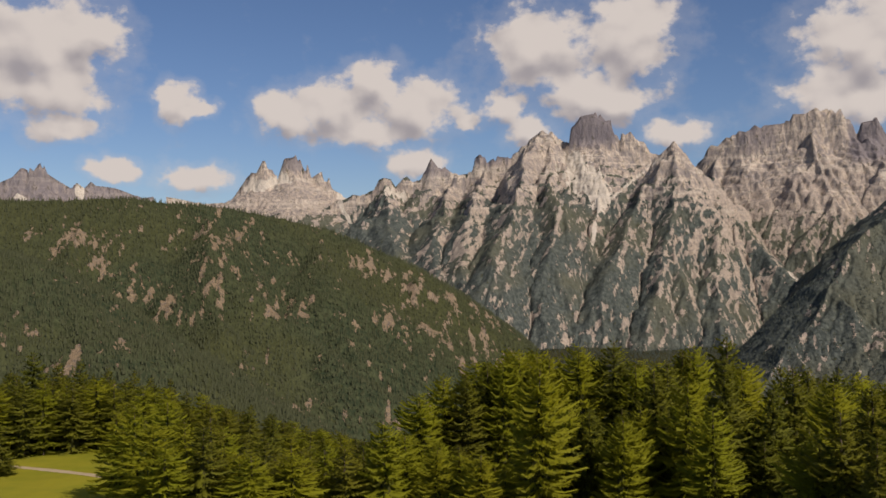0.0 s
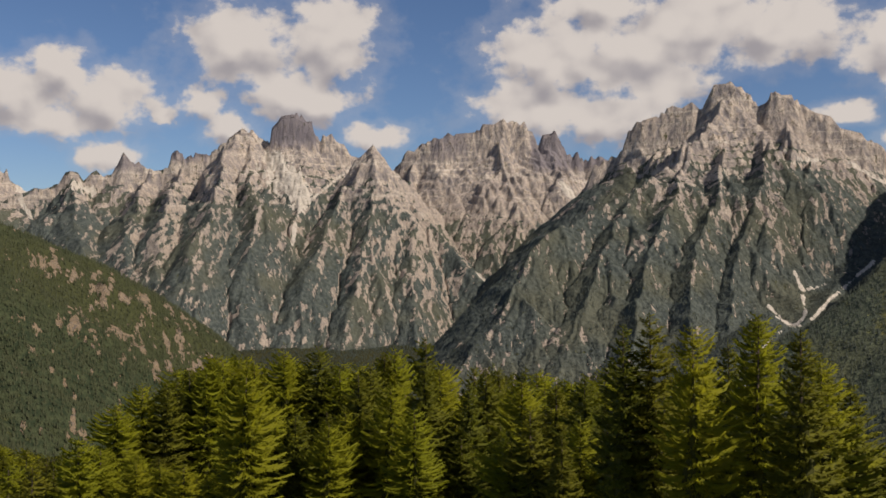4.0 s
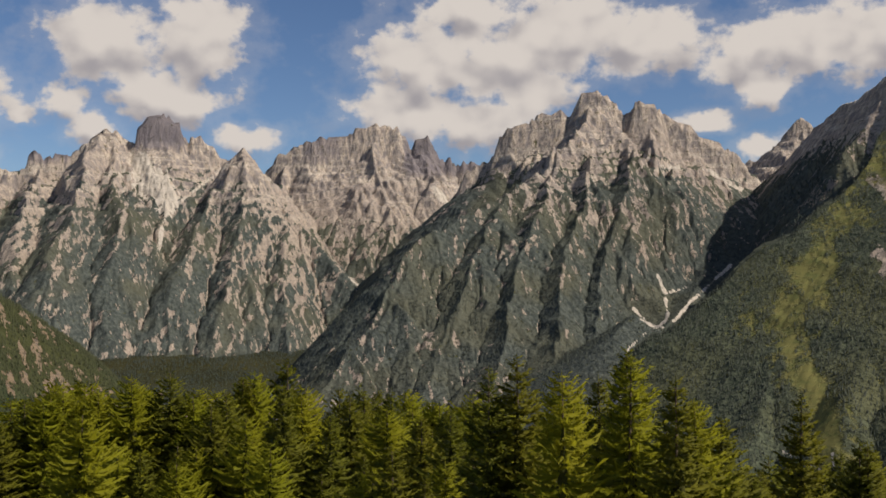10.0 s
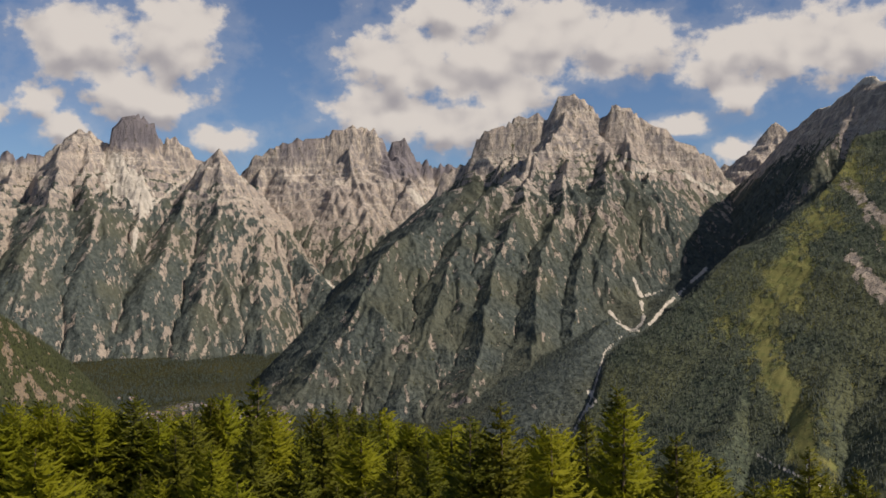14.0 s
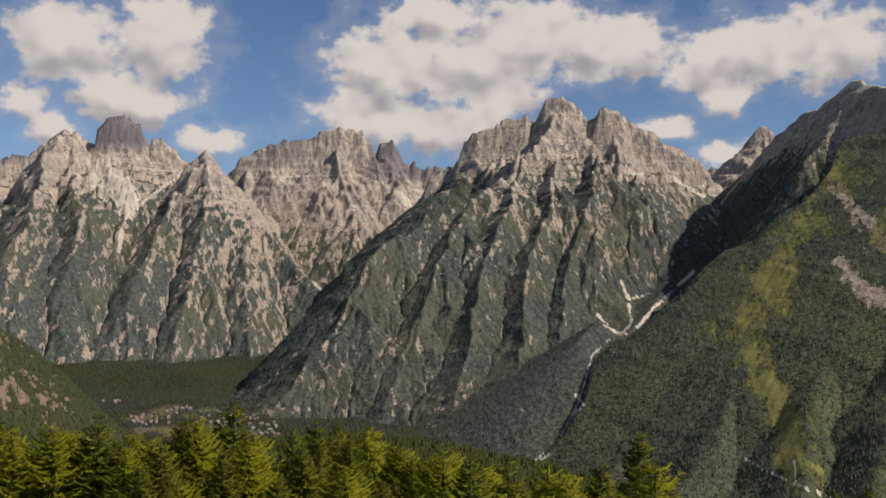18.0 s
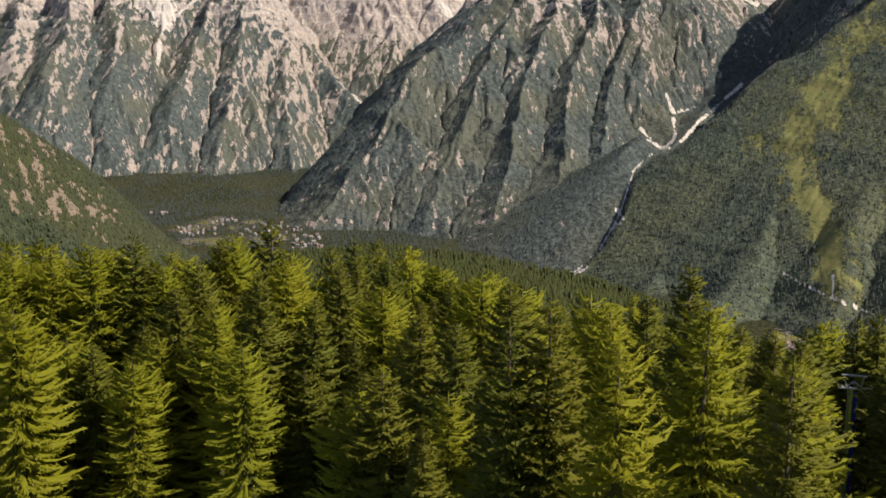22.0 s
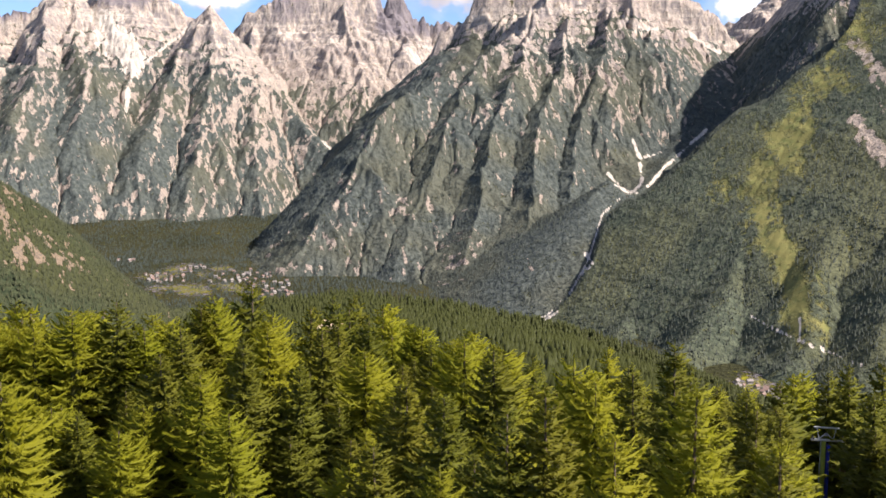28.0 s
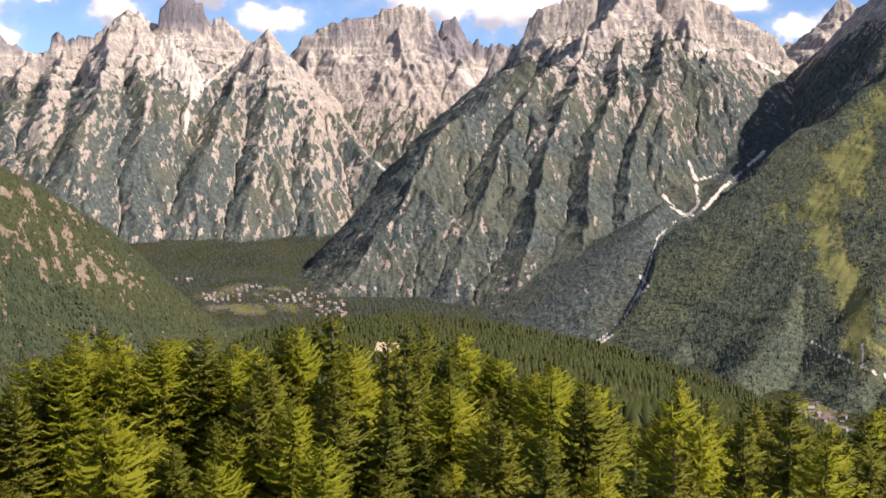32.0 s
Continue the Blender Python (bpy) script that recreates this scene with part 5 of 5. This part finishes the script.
SPRUCES_A = [(27.5, 53.3, -3.2), (29, 52.5, -2.5), (41.9, 63.4, -5.2), (33.5, 43.6, -2.9), (42.2, 45.4, -4.5), (51.4, 50.4, -8.4),
             (52.5, 49.2, -8.5), (8.2, 141.8, -14), (16.6, 139, -14.9), (26.9, 137.4, -16.4), (31.4, 132.3, -12.4), (28.8, 102, -10.2),
             (40.8, 115, -12.5), (45.8, 121.7, -13.7), (48.6, 122.7, -13.6), (54.9, 117.9, -15.8), (33.4, 156.5, -19.8), (-82.5, 187.7, -20.8),
             (-60.9, 137.1, -27), (-76.7, 184.7, -16.8), (-70.9, 181.6, -18.7), (-69.5, 187.5, -18.8), (-63.7, 179, -20.5), (-62.6, 184.7, -20.1),
             (-57.2, 181.2, -20.3), (-55.5, 186.9, -22), (-53.7, 192.7, -23), (-46.8, 179, -23.7), (-70.4, 165.6, -25.5), (-66.4, 165.1, -26.4),
             (-65, 170, -27.7), (-25.7, 109, -16.2)]
SPRUCES_B = [(-29.2, 147.1, -21.6), (-25.9, 147.7, -22.9), (-16.4, 118.9, -20.6), (-9.2, 109.6, -20), (3.4, 128, -14.6), (6.3, 131.9, -13.6),
             (-61.7, 136.7, -22.2), (48.5, 141.9, -15.6), (56.4, 155, -16.9), (46.3, 59, -6.9), (43.2, 57.6, -7.9), (49.5, 60.3, -8.3),
             (124.4, 123.1, -28.8), (123.8, 119.4, -28.7), (23.2, 107.5, -11.9), (34.1, 102.5, -12.8), (38.3, 86.9, -11.3), (35.1, 74.1, -8.9),
             (30.4, 74, -11.3), (34.3, 70.1, -11.3), (28.6, 66.1, -12), (131.7, 119.7, -27.4), (129.9, 124.6, -28.3), (5.6, 139.9, -14.4),
             (13.4, 154.4, -14.3), (28.1, 121.8, -12.4), (36.7, 145.4, -14), (60.7, 158.8, -19.7), (46.6, 88.5, -9.5), (41, 59.2, -2.9),
             (22.3, 129, -10.4), (38.8, 136.3, -10.8), (67.6, 176.6, -21.3)]
LARCHES_A = [(29, 47.9, -2.9), (35.1, 51.1, -2.7), (38.7, 48.4, -5), (49.2, 56.6, -16.4), (4.5, 137.9, -14.1), (9.8, 134.6, -12.6),
             (12.5, 131.4, -13), (17.8, 128.8, -11.1), (22.3, 143.3, -15), (34.3, 133.7, -11.7), (38.4, 124.2, -13.6), (56.3, 133.6, -17.2),
             (60.9, 137.1, -19), (46.6, 142.6, -20), (-43.2, 174.7, -23.6), (-35.6, 112.5, -16.3), (-39.2, 117.6, -17.9), (-32.8, 117.5, -16.6),
             (-29.9, 114.2, -18.4), (-13, 121.3, -21.2), (-17.7, 113.6, -20.3), (-6.3, 103.8, -17), (-4.2, 109.9, -19.4), (-2.9, 125, -16.7),
             (0.3, 130, -15.2), (7.8, 129.8, -13.7), (10.6, 131.6, -12.4), (13.4, 129.3, -12.6), (-24.9, 112.3, -18.8)]
LARCHES_B = [(61.3, 147.8, -17.6), (57.6, 127.6, -16.4), (55.3, 112.1, -14.7), (59.5, 115.6, -15), (54.4, 101.3, -13.4), (47.2, 76.6, -8.4),
             (132.6, 136.1, -32.6), (10.4, 139.6, -13.2), (13.6, 144.4, -13.8), (20.7, 138.5, -13.3), (25.3, 127.5, -13.4), (28.6, 128.9, -13.3),
             (9.3, 99.6, -10.6), (42.8, 106.7, -13.3), (31.7, 69.1, -11.4), (29.2, 76.6, -13.3), (25, 102, -12.4), (120.2, 127.2, -29.6),
             (98.1, 113.5, -26.2), (9.7, 149.7, -14.1), (15, 144.2, -13.7), (21.9, 148.4, -15), (27.6, 137.2, -14.1), (39.9, 129, -13.5),
             (63.9, 152.1, -19.2), (57.1, 127.8, -16.4), (48.9, 98.5, -11.2), (47.5, 76.5, -9.2), (42.5, 67.8, -7.1)]
for row in SPRUCES_A + SPRUCES_B:
    plant("spruce", *row)
for row in LARCHES_A + LARCHES_B:
    plant("larch", *row)

def crowded(x, y, gap):
    return any(abs(x - p) < gap and abs(y - q) < gap and math.hypot(x - p, y - q) < gap for p, q in planted)


# the stand in front, lower than the trees that make its outline
for k in range(2600):
    az, r = tree_rng.uniform(-3, 58), math.sqrt(tree_rng.uniform(58 ** 2, 150 ** 2))
    x, y = r * math.sin(radians(az)), r * math.cos(radians(az))
    if math.hypot(x - 9, y - 20) < 40 or math.hypot(x - 120, y - 120) < 6 or (az < 24 and r < 98) or r < 76:
        continue
    if abs((x - 8) * 99.7 - (y - 20) * 112) / 150 < 5 and 70 < r < 172:
        continue
    if crowded(x, y, 3.7) or len(planted) > 285:
        continue
    foot = float(ground_height(x, y))
    tip = r * math.tan(radians(-tree_rng.uniform(7.9, 10.6) - (2.0 if az < 4 else 0) - (1.2 if az > 40 else 0)))
    if tip - foot > 9:
        plant("spruce" if tree_rng.random() < (0.3 if az < 15 else 0.55 if az < 36 else 0.9) else "larch", x, y, min(tip, foot + tree_rng.uniform(23, 30)))

# the clump of larches and spruces that closes the meadow
for k in range(700):
    az, r = tree_rng.uniform(-17.2, 1), tree_rng.uniform(102, 134)
    x, y = r * math.sin(radians(az)), r * math.cos(radians(az))
    if len(planted) > 340 or crowded(x, y, 3.7) or (az < -13 and r > 126):
        continue
    foot = float(ground_height(x, y))
    tip = r * math.tan(radians(float(np.interp(az, [-17, -14, -8, -3, 1], [-8.9, -9.1, -10.1, -10.4, -9.6])) - tree_rng.uniform(0, 1.5)))
    plant("spruce" if tree_rng.random() < (0.2 if az < -11 else 0.55) else "larch", x, y, tip, 1.3)

# the dense wood behind the meadow, lower towards its end
for k in range(2200):
    az, r = tree_rng.uniform(-27, -3), 168 + 48 * tree_rng.random() ** 0.8
    x, y = r * math.sin(radians(az)), r * math.cos(radians(az))
    if len(planted) > 460 or crowded(x, y, 3.7):
        continue
    foot = float(ground_height(x, y))
    limit = r * math.tan(radians(float(np.interp(az, [-24, -17, -14, -6, -3], [-5.7, -6.5, -7.8, -9.9, -10.4])) - tree_rng.uniform(0, 1.0)))
    tip = min(foot + tree_rng.uniform(12, 16.4), limit)
    if tip - foot > 6:
        plant("spruce" if tree_rng.random() < 0.7 else "larch", x, y, tip, 1.3)

# the far part of the stand
for k in range(1600):
    az, r = tree_rng.uniform(-12, 58), math.sqrt(tree_rng.uniform(140 ** 2, 225 ** 2))
    x, y = r * math.sin(radians(az)), r * math.cos(radians(az))
    if math.hypot(x - 120, y - 120) < 6 or (abs((x - 8) * 99.7 - (y - 20) * 112) / 150 < 5 and r < 172):
        continue
    if crowded(x, y, 5.6) or len(planted) > 500:
        continue
    foot = float(ground_height(x, y))
    tip = foot + tree_rng.uniform(15, 22)
    if 42 < az < 47:
        tip = min(tip, 8 - (r - 21) * math.tan(radians(16)))
    if az < 4:
        tip = min(tip, r * math.tan(radians(-10.5)))
    if tip - foot > 6:
        plant("spruce" if tree_rng.random() < (0.55 if az < 36 else 0.85) else "larch", x, y, tip)

# unseen spruces added beside the path of the lift, to shade the right-hand trees
for k in range(16):
    x, y = 49 + 5.5 * (k % 4) + tree_rng.uniform(-1.2, 1.2), 17 + 6.0 * (k // 4) + tree_rng.uniform(-1.2, 1.2)
    plant("spruce", x, y, 2 - tree_rng.uniform(0, 5))

for group in models.values():
    for entry in group:
        if not entry[1]:
            for child in list(entry[0].children):
                bpy.data.objects.remove(child)
            bpy.data.objects.remove(entry[0])


# ---- houses, the lift pylon and the track in the meadow ----
def box(bm, size, centre, turn=0.0, taper=1.0):
    """Adds a box to a bmesh; taper narrows its top."""
    made = bmesh.ops.create_cube(bm, size=1.0)["verts"]
    for v in made:
        if v.co.z > 0:
            v.co.x, v.co.y = v.co.x * taper, v.co.y * taper
    bmesh.ops.scale(bm, vec=size, verts=made)
    bmesh.ops.rotate(bm, cent=(0, 0, 0), matrix=Matrix.Rotation(turn, 3, "Y"), verts=made)
    bmesh.ops.translate(bm, vec=centre, verts=made)
    return made


def rod(bm, p, q, radius, sides=8):
    """Adds a round bar from p to q."""
    p, q = Vector(p), Vector(q)
    turn = (q - p).to_track_quat("Z", "Y").to_matrix().to_4x4()
    bmesh.ops.create_cone(bm, cap_ends=True, segments=sides, radius1=radius, radius2=radius, depth=(q - p).length,
                          matrix=Matrix.Translation((p + q) / 2) @ turn)


wall_mat = plain_material("lime_plaster", (0.4, 0.365, 0.32), (0.28, 0.255, 0.22), 0.5, 0.9)
timber_mat = plain_material("weathered_timber", (0.2, 0.13, 0.08), (0.3, 0.21, 0.14), 1.5, 0.85)
roof_mat = plain_material("roof_shingle", (0.2, 0.13, 0.1), (0.33, 0.24, 0.2), 0.8, 0.8)
pale_roof_mat = plain_material("pale_sheet_roof", (0.25, 0.22, 0.19), (0.33, 0.295, 0.26), 0.8, 0.55)
glass_mat = plain_material("dark_window", (0.04, 0.045, 0.05), (0.06, 0.065, 0.07), 2.0, 0.15)
steel_mat = plain_material("galvanised_steel", (0.5, 0.5, 0.48), (0.62, 0.62, 0.6), 3.0, 0.45, 0.6)
green_mat = plain_material("yellow_green_paint", (0.3, 0.34, 0.06), (0.22, 0.27, 0.06), 2.0, 0.5)
blue_mat = plain_material("blue_padding", (0.02, 0.03, 0.22), (0.035, 0.045, 0.3), 2.0, 0.6)
rubber_mat = plain_material("black_rubber", (0.03, 0.03, 0.03), (0.05, 0.05, 0.05), 4.0, 0.7)


def house(w, d, h, roof, label, plaster=None):
    """A gabled house: walls, a roof with eaves, windows and a chimney."""
    ob = new("house")
    bm = bmesh.new()
    top = h + 0.42 * d
    verts = [bm.verts.new(v) for v in ((-w / 2, -d / 2, -1), (w / 2, -d / 2, -1), (w / 2, d / 2, -1), (-w / 2, d / 2, -1),
                                       (-w / 2, -d / 2, h), (w / 2, -d / 2, h), (w / 2, d / 2, h), (-w / 2, d / 2, h), (-w / 2, 0, top), (w / 2, 0, top))]
    for f in ((0, 1, 5, 4), (2, 3, 7, 6), (1, 2, 6, 9, 5), (3, 0, 4, 8, 7), (3, 2, 1, 0)):
        bm.faces.new([verts[k] for k in f])
    part("wall", bm, plaster or wall_mat, ob)
    bm = bmesh.new()
    for side in (-1, 1):
        e = 0.6
        low = h - 0.42 * e
        a = [(-w / 2 - e, side * (d / 2 + e), low), (w / 2 + e, side * (d / 2 + e), low), (w / 2 + e, 0, top), (-w / 2 - e, 0, top)]
        under = [bm.verts.new((p[0], p[1], p[2] + 0.03)) for p in a]
        over = [bm.verts.new((p[0], p[1], p[2] + 0.28)) for p in a]
        bm.faces.new(under)
        bm.faces.new(over[::-1])
        for k in range(4):
            bm.faces.new((under[k], over[k], over[(k + 1) % 4], under[(k + 1) % 4]))
    bmesh.ops.recalc_face_normals(bm, faces=bm.faces[:])
    roof_ob = part("roof", bm, roof, ob)
    bm = bmesh.new()
    box(bm, (0.7, 0.7, 1.5), (w * 0.22, d * 0.18, top))
    part("chimney", bm, wall_mat, roof_ob)
    for k in (-1, 0, 1):
        bm = bmesh.new()
        box(bm, (0.9, 0.08, 1.1), (k * w * 0.29, -d / 2 - 0.02, h * 0.55))
        part("window", bm, glass_mat, ob)
    return tagged(ob, label, "house", "village houses")


styles = [house(6.0, 5.0, 3.6, roof_mat, "white plastered village house with a brown gabled roof"),
          house(7.5, 5.4, 4.0, pale_roof_mat, "broad village house with a pale grey gabled roof"),
          house(5.0, 4.4, 3.2, roof_mat, "small cream village house with a dark roof")]
fresh = [True] * 3
house_rng = random.Random(21)
spots_ = []


def settle(az, r, turn):
    x, y = r * math.sin(radians(az)), r * math.cos(radians(az))
    if any(math.hypot(x - p, y - q) < 9 for p, q in spots_):
        return
    spots_.append((x, y))
    k = house_rng.randrange(3)
    base = float(ground_height(x, y))
    if az > 31:
        base = max(base, float(slope_grid.h[np.searchsorted(slope_grid.az, az), np.searchsorted(slope_grid.r, r)]))
    m4 = pose(x, y, base, 0, 0, turn)
    if fresh[k]:
        fresh[k] = False
        styles[k].matrix_basis = m4
    else:
        copy_thing(styles[k], m4)


# clusters of the valley village: azimuth, distance, spread in degrees and metres, number
for az, r, da, dr, count in ((8.3, 2540, 0.5, 15, 5), (9.7, 2220, 0.8, 50, 12), (10.6, 2250, 0.9, 60, 14), (12.0, 2340, 0.8, 40, 8), (13.6, 2200, 0.9, 40, 6),
                             (14.6, 2200, 0.6, 80, 9), (15.6, 2150, 0.8, 90, 17), (16.5, 2070, 0.8, 80, 15), (17.1, 1980, 0.4, 40, 5),
                             (43.4, 1318, 0.4, 16, 5), (44.3, 1300, 0.6, 26, 12), (45.1, 1275, 0.6, 30, 9)):
    for _ in range(count):
        settle(az + house_rng.uniform(-da, da), r + 1.4 * house_rng.uniform(-dr, dr), house_rng.choice((-65, -20, 20, 25)) + house_rng.uniform(-12, 12))

# the hut in the clearing on the brow
ochre_mat = plain_material("ochre_plaster", (0.46, 0.35, 0.22), (0.36, 0.27, 0.17), 0.5, 0.9)
hut = house(10, 7, 4.2, plain_material("straw_coloured_roof", (0.6, 0.46, 0.26), (0.46, 0.35, 0.2), 0.8, 0.8), "ochre mountain hut in a clearing of the wooded brow", ochre_mat)
hut["group"] = "houses"
hx, hy = 580 * math.sin(radians(19.8)), 580 * math.cos(radians(19.8))
hut.matrix_basis = pose(hx, hy, float(ground_height(hx, hy)) + 1.0, 0, 0, -40) @ Matrix.Diagonal((1.3, 1.3, 1.4, 1))


def lift_pylon(x, y, z_top, turn):
    """A chairlift pylon: padded column, ladder, head frame, cross arm with sheave trains, and a service platform."""
    foot = float(ground_height(x, y)) - 0.3
    h = z_top - foot
    ob = new("lift_pylon")
    bm = bmesh.new()
    box(bm, (0.62, 1.0, h - 2.1), (-0.32, 0, (h - 2.1) / 2), 0, 0.85)
    bmesh.ops.bevel(bm, geom=bm.edges[:], offset=0.05, segments=2, affect="EDGES")
    part("column", bm, green_mat, ob, "yellow-green painted steel column")
    bm = bmesh.new()
    box(bm, (0.5, 1.16, h - 3.2), (0.3, 0, (h - 3.2) / 2 + 0.6), 0, 0.92)
    bmesh.ops.bevel(bm, geom=bm.edges[:], offset=0.1, segments=2, affect="EDGES")
    part("padding", bm, blue_mat, ob, "blue padding on the column")
    bm = bmesh.new()
    box(bm, (4.6, 0.34, 0.3), (0.2, 0, h - 2.0))
    bmesh.ops.bevel(bm, geom=bm.edges[:], offset=0.04, segments=1, affect="EDGES")
    arm = part("cross_arm", bm, steel_mat, ob)
    for side in (-1, 1):
        bm = bmesh.new()
        rod(bm, (0.2 + side * 2.1, -1.2, h - 1.72), (0.2 + side * 2.1, 1.2, h - 1.72), 0.07)
        train = part("sheave_train", bm, steel_mat, ob)
        for k in range(4):
            bm = bmesh.new()
            rod(bm, (0.12 + side * 2.1, -0.9 + 0.6 * k, h - 1.55), (0.28 + side * 2.1, -0.9 + 0.6 * k, h - 1.55), 0.24, 14)
            part("sheave", bm, rubber_mat, train)
    bm = bmesh.new()
    for p, q in (((-1.0, 0, h - 1.9), (-1.35, 0, h - 0.1)), ((1.0, 0, h - 1.9), (1.35, 0, h - 0.1)), ((-1.0, 0, h - 1.9), (-0.2, 0, h - 1.1)), ((1.0, 0, h - 1.9), (0.2, 0, h - 1.1))):
        rod(bm, p, q, 0.08)
    part("head_frame", bm, steel_mat, ob)
    bm = bmesh.new()
    box(bm, (3.5, 0.26, 0.2), (0, 0, h - 0.1))
    bmesh.ops.bevel(bm, geom=bm.edges[:], offset=0.03, segments=1, affect="EDGES")
    part("head_beam", bm, steel_mat, ob)
    bm = bmesh.new()
    rod(bm, (0, -0.06, h - 1.15), (0, 0.1, h - 1.15), 0.26, 16)
    part("lamp", bm, wall_mat, ob, "round white lamp")
    bm = bmesh.new()
    for s in (-0.2, 0.2):
        rod(bm, (-0.75, s, 0.5), (-0.72, s, h - 1.9), 0.03, 6)
    for k in range(int((h - 2.6) / 0.35)):
        rod(bm, (-0.74, -0.2, 0.7 + 0.35 * k), (-0.74, 0.2, 0.7 + 0.35 * k), 0.02, 6)
    part("ladder", bm, steel_mat, ob)
    bm = bmesh.new()
    box(bm, (4.4, 1.6, 0.12), (2.6, 0, h - 6.3))
    rod(bm, (0.5, 0, h - 7.6), (3.8, 0, h - 6.4), 0.07)
    part("platform", bm, timber_mat, ob, "weathered wooden service platform")
    bm = bmesh.new()
    for k in range(4):
        rod(bm, (0.8 + 1.2 * k, -0.75, h - 6.3), (0.8 + 1.2 * k, -0.75, h - 5.4), 0.03, 6)
    rod(bm, (0.6, -0.75, h - 5.4), (4.7, -0.75, h - 5.4), 0.035, 6)
    part("railing", bm, steel_mat, ob)
    ob.matrix_basis = pose(x, y, foot, 0, 0, turn)
    return tagged(ob, "chairlift pylon with blue padding and a steel cross arm", "pylon")


lift_pylon(120, 119.7, -36, -38)


def track():
    """The unpaved track across the meadow."""
    bm = bmesh.new()
    rng = random.Random(4)
    last = None
    for k in range(30):
        t = k / 29
        az, r = -27.5 + 10.5 * t, 170 - 34 * t
        x, y = r * math.sin(radians(az)), r * math.cos(radians(az))
        wide = 0.75 + rng.uniform(-0.1, 0.1)
        row = []
        for s in (-1, -0.35, 0.35, 1):
            px, py = x + s * wide * 0.5, y + s * wide * 0.9
            row.append(bm.verts.new((px, py, float(ground_height(px, py)) + (0.1 if abs(s) < 1 else 0.02))))
        if last:
            for j in range(3):
                bm.faces.new((last[j], last[j + 1], row[j + 1], row[j]))
        last = row
    me = bpy.data.meshes.new("track")
    bm.to_mesh(me)
    bm.free()
    me.materials.append(plain_material("gravel_track", (0.42, 0.33, 0.2), (0.34, 0.26, 0.15), 0.8, 0.95, 0.0, 0.03))
    tagged(new("track", me), "pale unpaved track across the meadow", "track", kind="structure")


track()
